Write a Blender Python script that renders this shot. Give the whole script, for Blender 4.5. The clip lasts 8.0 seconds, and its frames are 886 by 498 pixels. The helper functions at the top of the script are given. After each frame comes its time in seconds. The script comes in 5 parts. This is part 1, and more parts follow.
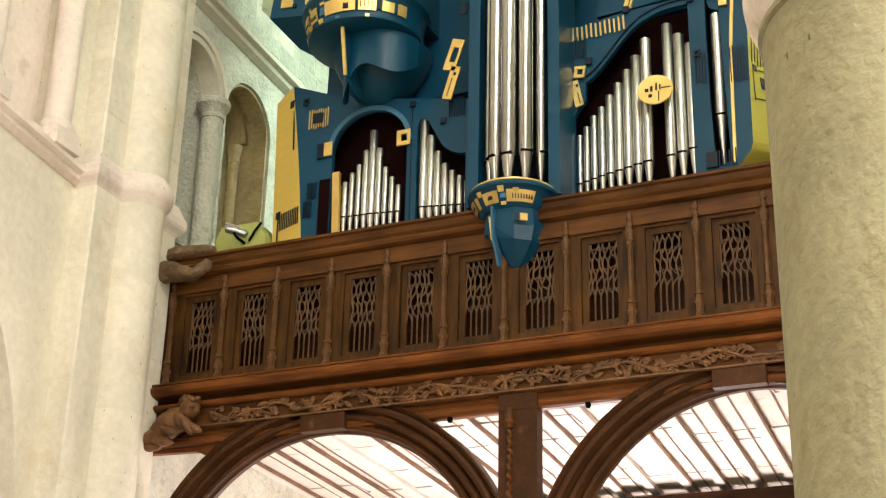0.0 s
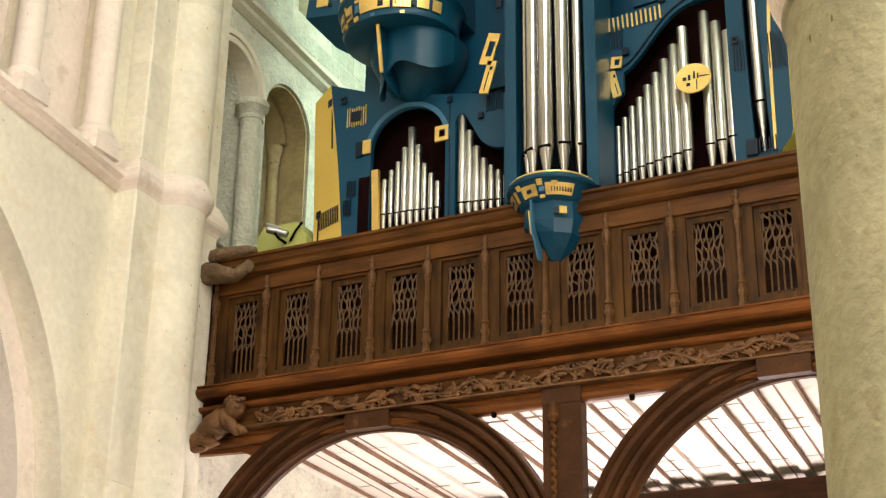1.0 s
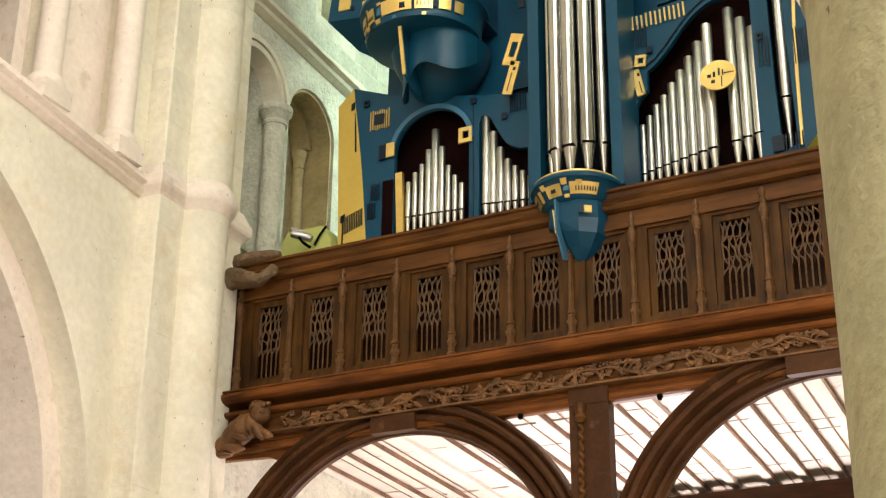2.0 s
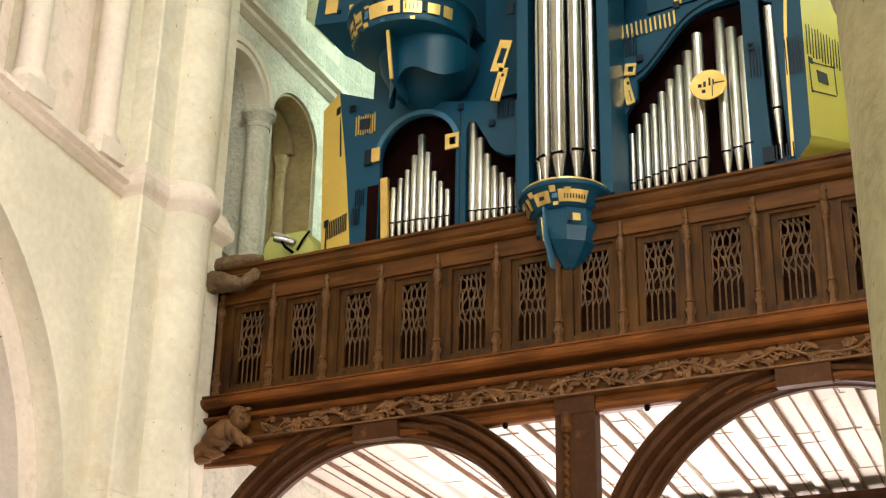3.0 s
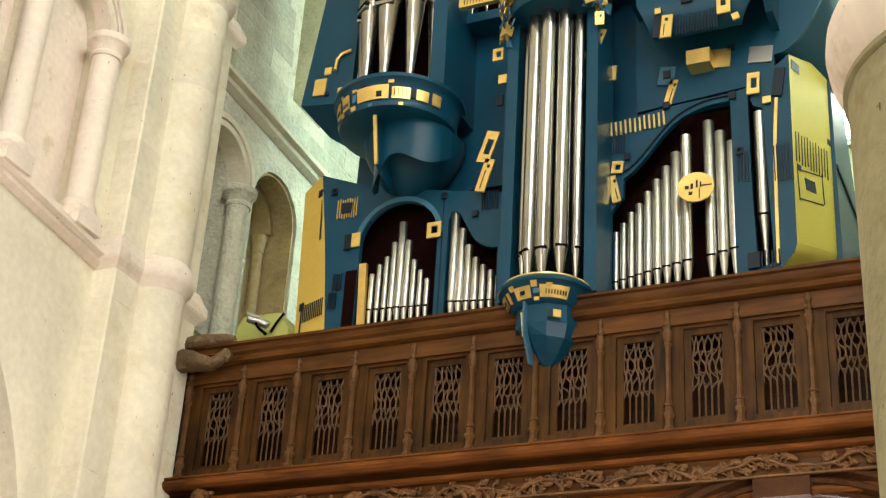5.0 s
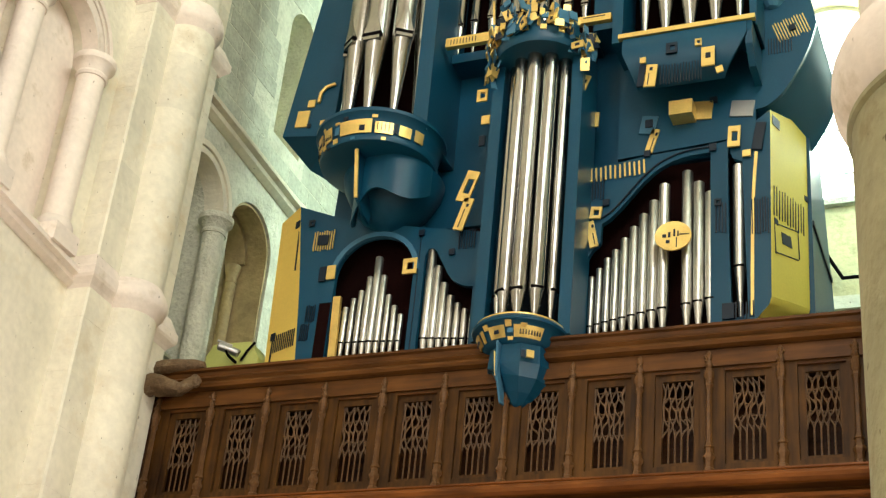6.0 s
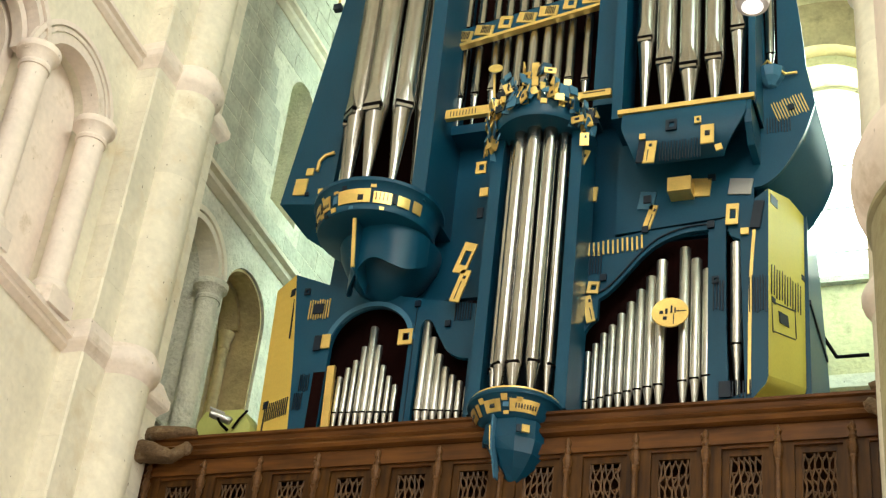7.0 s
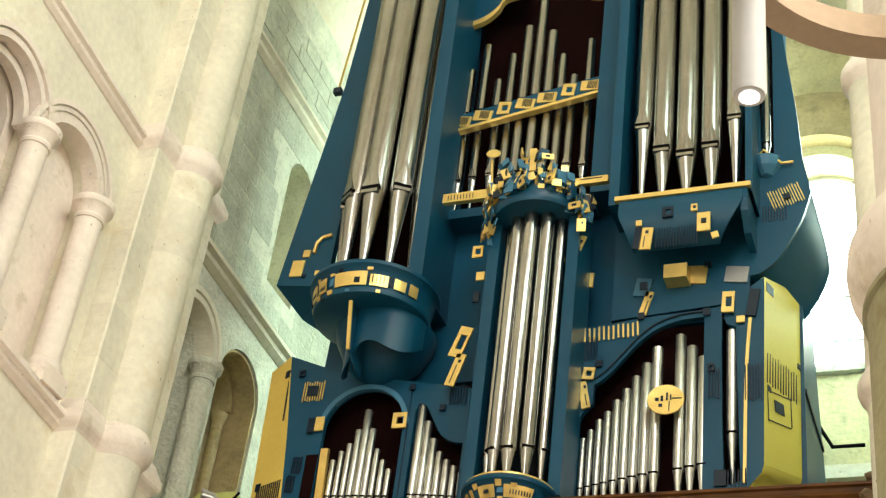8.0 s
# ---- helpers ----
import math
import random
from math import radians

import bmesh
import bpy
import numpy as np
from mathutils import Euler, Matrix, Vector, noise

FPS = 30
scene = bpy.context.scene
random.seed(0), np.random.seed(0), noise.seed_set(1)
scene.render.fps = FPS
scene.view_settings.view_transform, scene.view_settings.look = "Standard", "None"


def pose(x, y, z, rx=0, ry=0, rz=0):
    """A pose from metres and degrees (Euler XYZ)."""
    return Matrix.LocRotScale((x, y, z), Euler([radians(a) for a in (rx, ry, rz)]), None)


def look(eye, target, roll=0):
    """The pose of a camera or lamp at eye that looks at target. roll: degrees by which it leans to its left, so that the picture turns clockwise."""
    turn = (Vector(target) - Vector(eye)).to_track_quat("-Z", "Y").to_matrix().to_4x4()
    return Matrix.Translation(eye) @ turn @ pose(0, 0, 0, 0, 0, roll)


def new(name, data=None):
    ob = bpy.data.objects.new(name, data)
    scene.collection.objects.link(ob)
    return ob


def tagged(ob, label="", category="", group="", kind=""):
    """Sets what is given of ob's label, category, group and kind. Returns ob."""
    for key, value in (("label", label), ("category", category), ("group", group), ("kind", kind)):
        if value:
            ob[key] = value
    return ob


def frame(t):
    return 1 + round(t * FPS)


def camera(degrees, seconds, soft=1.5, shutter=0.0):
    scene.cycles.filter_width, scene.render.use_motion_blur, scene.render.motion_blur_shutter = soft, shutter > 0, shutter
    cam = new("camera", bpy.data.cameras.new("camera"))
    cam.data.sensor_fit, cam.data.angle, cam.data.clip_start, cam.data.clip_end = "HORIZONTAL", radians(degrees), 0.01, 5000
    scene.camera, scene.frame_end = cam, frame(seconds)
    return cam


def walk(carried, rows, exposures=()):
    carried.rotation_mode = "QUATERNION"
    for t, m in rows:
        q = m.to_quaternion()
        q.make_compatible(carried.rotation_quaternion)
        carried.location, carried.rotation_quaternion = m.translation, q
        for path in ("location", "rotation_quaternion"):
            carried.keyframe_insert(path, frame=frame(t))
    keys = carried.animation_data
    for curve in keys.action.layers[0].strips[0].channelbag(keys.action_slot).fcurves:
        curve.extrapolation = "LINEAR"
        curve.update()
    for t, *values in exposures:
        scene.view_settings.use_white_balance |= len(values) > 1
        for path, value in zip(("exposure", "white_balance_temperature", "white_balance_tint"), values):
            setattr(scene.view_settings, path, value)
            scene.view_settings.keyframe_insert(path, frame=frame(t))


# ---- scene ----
cam = camera(33.0, 8.0, soft=1.3)
PATH = [
    (0, (4.068, -10.230, 1.600), (3.312, -8.556, 2.393), 1.4),
    (0.5, (4.096, -10.187, 1.599), (3.327, -8.518, 2.388), 0.6),
    (1, (4.121, -10.173, 1.608), (3.305, -8.525, 2.395), 0.8),
    (1.5, (4.148, -10.123, 1.580), (3.295, -8.496, 2.371), 0.5),
    (3, (3.936, -9.977, 1.559), (3.125, -8.342, 2.378), 1.1),
    (3.5, (3.842, -9.988, 1.619), (3.069, -8.332, 2.433), 1.3),
    (4, (3.825, -9.867, 1.615), (3.051, -8.219, 2.444), 2.7),
    (4.5, (3.820, -9.854, 1.663), (3.048, -8.225, 2.530), 3.2),
    (4.7, (3.849, -9.833, 1.683), (3.075, -8.218, 2.574), 3.2),
    (5.8, (3.720, -9.861, 1.537), (3.010, -8.271, 2.521), 5.5),
    (6, (3.722, -9.836, 1.553), (3.013, -8.248, 2.540), 5.9),
    (6.5, (3.660, -9.859, 1.583), (2.968, -8.290, 2.613), 6.5),
    (7, (3.641, -9.864, 1.593), (2.957, -8.315, 2.658), 7),
    (7.5, (3.633, -9.869, 1.603), (2.957, -8.351, 2.716), 7.8),
    (8, (3.641, -9.871, 1.590), (2.974, -8.383, 2.747), 8),
]
walk(cam, [(t, look(eye, target, roll)) for t, eye, target, roll in PATH], [(0, 0.0, 6500, 10), (4.5, 0.0, 6480, 9), (8, -0.02, 6400, 5)])

# ---- light ----
world = bpy.data.worlds.new("sky")
scene.world = world
world.use_nodes = True
wn = world.node_tree.nodes
sky = wn.new("ShaderNodeTexSky")
sky.sky_type, sky.sun_disc = "NISHITA", False
sky.sun_elevation, sky.sun_rotation = radians(45), radians(160)
world.node_tree.links.new(sky.outputs[0], wn["Background"].inputs[0])
wn["Background"].inputs[1].default_value = 0.15


def window_light(name, eye, target, w, h, watts, colour):
    data = bpy.data.lights.new(name, "AREA")
    data.shape, data.size, data.size_y, data.energy, data.color = "RECTANGLE", w, h, watts, colour
    ob = new(name, data)
    ob.matrix_world = look(eye, target)
    return ob


WARM, COOL = (1.0, 0.955, 0.885), (0.78, 1.0, 0.86)
# East, south and clerestory lamps stand for assumed windows out of view.
window_light("east_window_light", (0.0, -18.7, 8.5), (0, 0, 6.5), 4.6, 7.0, 520, WARM)
window_light("south_window_light", (7.9, -9.0, 5.0), (-3, -2.0, 5.5), 5.0, 4.0, 800, WARM)
window_light("clerestory_light", (3.3, -7.5, 12.0), (-3.4, -2.0, 8.5), 4.0, 2.4, 410, WARM)
# Unseen fill lamp, added to brighten the bay wall beside the pier.
window_light("bay_fill_light", (3.3, -3.0, 11.9), (-3.4, 0.6, 10.6), 1.4, 2.2, 75, COOL)
window_light("west_window_light", (1.95, 4.25, 12.0), (-2.6, 0.6, 10.0), 1.3, 2.6, 360, COOL)
# Unseen fill lamp, added to light the bay behind the organ.
window_light("bay_side_fill_light", (3.35, 2.6, 11.6), (-3.4, 1.2, 10.4), 1.2, 2.2, 270, COOL)
# Unseen fill lamp under the gallery, added to brighten the joists.
window_light("porch_fill_light", (-0.5, 4.25, 1.75), (0.3, 1.2, 5.3), 2.6, 3.0, 520, (1.0, 0.88, 0.90))


# ---- materials ----
def material(name, colour, rough=0.6, metal=0.0, coarse=1.5, fine=40.0, vary=0.15, bump=0.15, stain=None, stain_at=0.62, pieces=0.0, spec=0.3, pits=0.0):
    """Colour with large and fine variation, stains and fine relief."""
    m = bpy.data.materials.new(name)
    m.use_nodes = True
    n, l = m.node_tree.nodes, m.node_tree.links
    b = n["Principled BSDF"]
    co = n.new("ShaderNodeTexCoord")
    big = n.new("ShaderNodeTexNoise")
    big.inputs["Scale"].default_value, big.inputs["Detail"].default_value = coarse, 5.0
    small = n.new("ShaderNodeTexNoise")
    small.inputs["Scale"].default_value, small.inputs["Detail"].default_value = fine, 4.0
    for t in (big, small):
        l.new(co.outputs["Object"], t.inputs["Vector"])
    ramp = n.new("ShaderNodeMapRange")
    ramp.inputs[1].default_value, ramp.inputs[2].default_value = 0.3, 0.7
    ramp.inputs[3].default_value, ramp.inputs[4].default_value = 1 - vary, 1 + vary
    l.new(big.outputs[0], ramp.inputs[0])
    ramp2 = n.new("ShaderNodeMapRange")
    ramp2.inputs[1].default_value, ramp2.inputs[2].default_value = 0.3, 0.7
    ramp2.inputs[3].default_value, ramp2.inputs[4].default_value = 1 - vary * 0.6, 1 + vary * 0.6
    l.new(small.outputs[0], ramp2.inputs[0])
    mul = n.new("ShaderNodeMath")
    mul.operation = "MULTIPLY"
    l.new(ramp.outputs[0], mul.inputs[0])
    l.new(ramp2.outputs[0], mul.inputs[1])
    level = mul.outputs[0]
    if pieces:
        info = n.new("ShaderNodeObjectInfo")
        r3 = n.new("ShaderNodeMapRange")
        r3.inputs[3].default_value, r3.inputs[4].default_value = 1 - pieces, 1 + pieces
        l.new(info.outputs["Random"], r3.inputs[0])
        m2 = n.new("ShaderNodeMath")
        m2.operation = "MULTIPLY"
        l.new(level, m2.inputs[0])
        l.new(r3.outputs[0], m2.inputs[1])
        level = m2.outputs[0]
    mix = n.new("ShaderNodeVectorMath")
    mix.operation = "SCALE"
    mix.inputs[0].default_value = colour
    l.new(level, mix.inputs["Scale"])
    out = mix.outputs[0]
    if stain:
        spots = n.new("ShaderNodeTexNoise")
        spots.inputs["Scale"].default_value, spots.inputs["Detail"].default_value = coarse * 2.3, 8.0
        spots.inputs["Roughness"].default_value = 0.68
        l.new(co.outputs["Object"], spots.inputs["Vector"])
        sr = n.new("ShaderNodeMapRange")
        sr.inputs[1].default_value, sr.inputs[2].default_value = stain_at - 0.07, stain_at + 0.1
        l.new(spots.outputs[0], sr.inputs[0])
        mx = n.new("ShaderNodeMix")
        mx.data_type = "RGBA"
        l.new(sr.outputs[0], mx.inputs[0])
        l.new(out, mx.inputs[6])
        mx.inputs[7].default_value = (*stain, 1)
        out = mx.outputs[2]
    if pits:
        mp = n.new("ShaderNodeMapping")
        mp.inputs["Scale"].default_value = (1, 1, 0.6)
        l.new(co.outputs["Object"], mp.inputs[0])
        holes = n.new("ShaderNodeTexNoise")
        holes.inputs["Scale"].default_value, holes.inputs["Detail"].default_value = pits, 2.0
        l.new(mp.outputs[0], holes.inputs["Vector"])
        hr = n.new("ShaderNodeMapRange")
        hr.inputs[1].default_value, hr.inputs[2].default_value = 0.725, 0.78
        l.new(holes.outputs[0], hr.inputs[0])
        hm = n.new("ShaderNodeMix")
        hm.data_type = "RGBA"
        l.new(hr.outputs[0], hm.inputs[0])
        l.new(out, hm.inputs[6])
        hm.inputs[7].default_value = (colour[0] * 0.35, colour[1] * 0.30, colour[2] * 0.25, 1)
        out = hm.outputs[2]
    l.new(out, b.inputs["Base Color"])
    b.inputs["Metallic"].default_value = metal
    b.inputs["Specular IOR Level"].default_value = spec
    rr = n.new("ShaderNodeMapRange")
    rr.inputs[3].default_value, rr.inputs[4].default_value = max(0.03, rough - 0.1), min(1, rough + 0.1)
    l.new(big.outputs[0], rr.inputs[0])
    l.new(rr.outputs[0], b.inputs["Roughness"])
    if bump:
        bp = n.new("ShaderNodeBump")
        bp.inputs["Strength"].default_value, bp.inputs["Distance"].default_value = bump, 0.02
        add = n.new("ShaderNodeMath")
        add.operation = "ADD"
        l.new(small.outputs[0], add.inputs[0])
        l.new(big.outputs[0], add.inputs[1])
        l.new(add.outputs[0], bp.inputs["Height"])
        l.new(bp.outputs[0], b.inputs["Normal"])
    return m


def grained(name, colour, dark, along="x", rough=0.5, scale=4.0):
    """Old oak with long grain along one axis."""
    m = bpy.data.materials.new(name)
    m.use_nodes = True
    n, l = m.node_tree.nodes, m.node_tree.links
    b = n["Principled BSDF"]
    co, mp = n.new("ShaderNodeTexCoord"), n.new("ShaderNodeMapping")
    mp.inputs["Scale"].default_value = {"x": (0.12, 1, 1), "z": (1, 1, 0.12)}[along]
    l.new(co.outputs["Object"], mp.inputs[0])
    g, big = n.new("ShaderNodeTexNoise"), n.new("ShaderNodeTexNoise")
    g.inputs["Scale"].default_value, g.inputs["Detail"].default_value = scale * 6, 6.0
    big.inputs["Scale"].default_value, big.inputs["Detail"].default_value = 2.2, 5.0
    l.new(mp.outputs[0], g.inputs["Vector"])
    l.new(co.outputs["Object"], big.inputs["Vector"])
    add = n.new("ShaderNodeMath")
    add.inputs[1].default_value = 0.0
    l.new(g.outputs[0], add.inputs[0])
    l.new(big.outputs[0], add.inputs[1])
    r = n.new("ShaderNodeMapRange")
    r.inputs[1].default_value, r.inputs[2].default_value = 0.72, 1.28
    l.new(add.outputs[0], r.inputs[0])
    mx = n.new("ShaderNodeMix")
    mx.data_type = "RGBA"
    mx.inputs[6].default_value, mx.inputs[7].default_value = (*dark, 1), (*colour, 1)
    l.new(r.outputs[0], mx.inputs[0])
    l.new(mx.outputs[2], b.inputs["Base Color"])
    b.inputs["Roughness"].default_value = rough
    b.inputs["Specular IOR Level"].default_value = 0.15
    bp = n.new("ShaderNodeBump")
    bp.inputs["Strength"].default_value, bp.inputs["Distance"].default_value = 0.25, 0.01
    l.new(g.outputs[0], bp.inputs["Height"])
    l.new(bp.outputs[0], b.inputs["Normal"])
    return m


PLASTER = material("cream_limestone", (0.80, 0.745, 0.615), 0.85, coarse=1.1, fine=15, vary=0.10, bump=0.45, stain=(0.72, 0.63, 0.47), stain_at=0.61, pieces=0.05, pits=30.0)
PINKISH = material("pale_limestone", (0.86, 0.755, 0.675), 0.85, coarse=1.3, fine=18, vary=0.08, bump=0.3, stain=(0.60, 0.49, 0.36), stain_at=0.65, pieces=0.05, pits=26.0)
ROUGH = material("rough_masonry", (0.52, 0.53, 0.44), 0.92, coarse=3.4, fine=22, vary=0.16, bump=1.0, stain=(0.36, 0.35, 0.27), stain_at=0.645, pieces=0.08, pits=20.0)
MORTAR = material("lime_mortar", (0.68, 0.67, 0.56), 0.95, coarse=3.2, fine=26, vary=0.14, bump=1.0, stain=(0.46, 0.46, 0.36), stain_at=0.61)
GREY_BACK = material("grey_plaster", (0.50, 0.51, 0.46), 0.9, coarse=1.6, fine=22, vary=0.10, bump=0.3, stain=(0.52, 0.44, 0.27), stain_at=0.60)
OCHRE = material("yellow_masonry", (0.66, 0.60, 0.36), 0.92, coarse=1.6, fine=20, vary=0.14, bump=0.5, stain=(0.42, 0.36, 0.20), stain_at=0.60)
# Brown of the west arch; in the niche it also holds the recess's shade.
BROWN_STONE = material("brown_masonry", (0.46, 0.36, 0.20), 0.92, coarse=2.0, fine=20, vary=0.16, bump=0.6, stain=(0.30, 0.24, 0.13), stain_at=0.60)
PITTED = material("pitted_limestone", (0.36, 0.325, 0.195), 0.85, coarse=2.2, fine=24, vary=0.13, bump=0.6, stain=(0.28, 0.23, 0.12), stain_at=0.64, pits=30.0)
FLOORING = material("stone_flags", (0.40, 0.35, 0.28), 0.6, coarse=1.2, fine=20, vary=0.15, pieces=0.1)
OAK = grained("oak_rails", (0.150, 0.058, 0.014), (0.052, 0.020, 0.006), rough=0.4)
OAK_UP = grained("oak_stiles", (0.103, 0.043, 0.008), (0.028, 0.012, 0.004), along="z")
OAK_RED = grained("oak_reddish", (0.215, 0.070, 0.016), (0.080, 0.026, 0.007), rough=0.32)
OAK_ARCH = material("dark_moulded_oak", (0.064, 0.025, 0.009), 0.5, coarse=3, fine=30, vary=0.25, bump=0.15, stain=(0.16, 0.075, 0.035), stain_at=0.66, spec=0.12)
WEATHERED = material("weathered_carved_wood", (0.17, 0.105, 0.055), 0.75, coarse=5, fine=45, vary=0.35, bump=0.6, stain=(0.30, 0.23, 0.15), stain_at=0.6)
OAK_DARK = grained("oak_dark", (0.066, 0.025, 0.008), (0.022, 0.009, 0.004))
OAK_POST = material("post_oak", (0.105, 0.046, 0.013), 0.5, coarse=7, fine=60, vary=0.30, bump=0.25, stain=(0.20, 0.12, 0.06), stain_at=0.68)
CARVED = material("carved_oak", (0.165, 0.075, 0.027), 0.5, coarse=5, fine=50, vary=0.40, bump=0.3, stain=(0.26, 0.16, 0.085), stain_at=0.68)
TRACERY = material("tracery_oak", (0.098, 0.048, 0.017), 0.5, coarse=6, fine=60, vary=0.3, bump=0.2)
WHITEWOOD = material("limewashed_timber", (0.70, 0.63, 0.56), 0.8, coarse=2, fine=30, vary=0.09, bump=0.3, stain=(0.52, 0.33, 0.24), stain_at=0.68)
BROWNWOOD = grained("brown_wood", (0.30, 0.18, 0.11), (0.12, 0.065, 0.04))
BLUE = material("blue_paint", (0.0045, 0.058, 0.112), 0.36, coarse=1.2, fine=60, vary=0.10, bump=0.04)
BLUE_LIGHT = material("light_blue_paint", (0.055, 0.165, 0.27), 0.4, coarse=2, fine=60, vary=0.08, bump=0.04)
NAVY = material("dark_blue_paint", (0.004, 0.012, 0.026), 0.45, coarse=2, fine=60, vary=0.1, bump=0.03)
GOLD = material("gold_leaf", (0.84, 0.60, 0.20), 0.33, metal=0.7, coarse=6, fine=70, vary=0.10, bump=0.08)
YELLOW_WARM = material("golden_yellow_paint", (0.82, 0.58, 0.13), 0.42, coarse=1.3, fine=50, vary=0.06, bump=0.03)
YELLOW = material("yellow_paint", (0.74, 0.62, 0.10), 0.5, coarse=1.3, fine=50, vary=0.06, bump=0.03)
# Dark red taken to near black: the case's inner shade is in the colour.
MAROON_SHADE = material("shaded_red_lining", (0.009, 0.0016, 0.0012), 0.9, coarse=2, fine=40, vary=0.2, spec=0.08)
TIN = material("pipe_metal", (0.41, 0.395, 0.365), 0.22, metal=1.0, coarse=2.5, fine=22, vary=0.10, bump=0.03, pieces=0.08)
# Lighter copy of the pipe metal, to offset the shade inside the lower cases.
TIN_LIGHTENED = material("lightened_pipe_metal", (0.60, 0.585, 0.55), 0.34, metal=1.0, coarse=2.5, fine=26, vary=0.10, bump=0.05, pieces=0.06)
BLACK = material("matte_black", (0.004, 0.003, 0.003), 0.9, spec=0.05, vary=0.1, bump=0.0)
STEEL = material("grey_steel", (0.45, 0.45, 0.44), 0.3, metal=0.9, vary=0.05, bump=0.0)
PALEGREEN = material("pale_green_paint", (0.50, 0.52, 0.16), 0.6, vary=0.06, bump=0.03)
OPAL = material("opal_glass", (0.42, 0.40, 0.39), 0.35, vary=0.03, bump=0.0)
BRONZE = material("pale_bronze", (0.34, 0.24, 0.16), 0.5, metal=0.2, vary=0.1, bump=0.02)


# ---- builders ----
from mathutils.geometry import tessellate_polygon


def link(name, bm, mat, parent=None, smooth=False, label=""):
    bmesh.ops.recalc_face_normals(bm, faces=bm.faces)
    me = bpy.data.meshes.new(name)
    bm.to_mesh(me)
    bm.free()
    me.materials.append(mat)
    if smooth:
        for p in me.polygons:
            p.use_smooth = True
        me.set_sharp_from_angle(angle=radians(38))
    ob = new(name, me)
    ob.parent = parent
    if label:
        ob["label"] = label
    return ob


def part(name, bm, mat, parent, label="", smooth=False):
    return link(name, bm, mat, parent, smooth, label)


def setting(name, bm, mat, label, category, smooth=False):
    return tagged(link(name, bm, mat, None, smooth), label, category, kind="structure")


def thing(name, label, category, at=(0, 0, 0), group="", kind=""):
    ob = new(name)
    ob.location = at
    ob.empty_display_size = 0.1
    return tagged(ob, label, category, group, kind)


def box(bm, x0, x1, y0, y1, z0, z1):
    v = [bm.verts.new((x, y, z)) for x in (x0, x1) for y in (y0, y1) for z in (z0, z1)]
    for f in ((0, 1, 3, 2), (4, 6, 7, 5), (0, 4, 5, 1), (2, 3, 7, 6), (0, 2, 6, 4), (1, 5, 7, 3)):
        bm.faces.new([v[i] for i in f])
    return bm


def one_box(*a):
    return box(bmesh.new(), *a)


PLANES = {"y": lambda u, v, w: (u, w, v), "x": lambda u, v, w: (w, u, v), "z": lambda u, v, w: (u, v, w)}


def slab(bm, outer, w0, w1, axis="y", holes=()):
    """A plate with holes: outlines in the plane across the axis, thick from w0 to w1."""
    put = PLANES[axis]
    loops = [list(outer), *[list(h) for h in holes]]
    flat = [p for lp in loops for p in lp]
    tris = tessellate_polygon([[Vector((*p, 0)) for p in lp] for lp in loops])
    a = [bm.verts.new(put(*p, w0)) for p in flat]
    b = [bm.verts.new(put(*p, w1)) for p in flat]
    for t in tris:
        if len(set(t)) == 3:
            bm.faces.new([a[i] for i in t])
            bm.faces.new([b[i] for i in reversed(t)])
    k = 0
    for lp in loops:
        m = len(lp)
        for i in range(m):
            j = (i + 1) % m
            bm.faces.new((a[k + i], a[k + j], b[k + j], b[k + i]))
        k += m
    return bm


def arch_loop(c, half, foot, spring, n=20, rise=None):
    """Outline of an arched opening."""
    rise = rise or half
    return [(c - half, foot), *[(c - half * math.cos(math.pi * i / n), spring + rise * math.sin(math.pi * i / n)) for i in range(n + 1)], (c + half, foot)]


def lathe(bm, profile, cx, cy, n=32, a0=0.0, a1=360.0):
    full = abs(a1 - a0) >= 359.9
    m = n if full else n + 1
    rings = []
    for r, z in profile:
        rings.append([bm.verts.new((cx + r * math.cos(radians(a0 + (a1 - a0) * i / n)), cy + r * math.sin(radians(a0 + (a1 - a0) * i / n)), z)) for i in range(m)])
    for p, q in zip(rings, rings[1:]):
        for i in range(n):
            j = (i + 1) % m
            bm.faces.new((p[i], p[j], q[j], q[i]))
    for ring in (rings[0], rings[-1]):
        bm.faces.new(ring)
    return bm


def tube(bm, pts, r, n=8):
    """A round bar along points; r is one radius or one for each point."""
    pts = [Vector(p) for p in pts]
    rad = r if isinstance(r, (list, tuple)) else [r] * len(pts)
    rings = []
    for i, p in enumerate(pts):
        d = (pts[min(i + 1, len(pts) - 1)] - pts[max(i - 1, 0)]).normalized()
        s = d.cross(Vector((0, 1, 0)) if abs(d.y) < 0.9 else Vector((1, 0, 0))).normalized()
        u = d.cross(s)
        rings.append([bm.verts.new(p + rad[i] * (math.cos(6.2832 * k / n) * s + math.sin(6.2832 * k / n) * u)) for k in range(n)])
    for p, q in zip(rings, rings[1:]):
        for k in range(n):
            bm.faces.new((p[k], p[(k + 1) % n], q[(k + 1) % n], q[k]))
    bm.faces.new(rings[0])
    bm.faces.new(rings[-1])
    return bm


def blob(bm, at, size, turn=(0, 0, 0), seg=12):
    m = pose(*at, *turn) @ Matrix.Diagonal((*size, 1))
    bmesh.ops.create_uvsphere(bm, u_segments=seg, v_segments=max(6, seg // 2), radius=1, matrix=m)
    return bm


# ---- structure ----
setting("floor", one_box(-9, 9, -20, 8, -0.2, 0), FLOORING, "worn grey-beige stone floor of the nave", "floor")

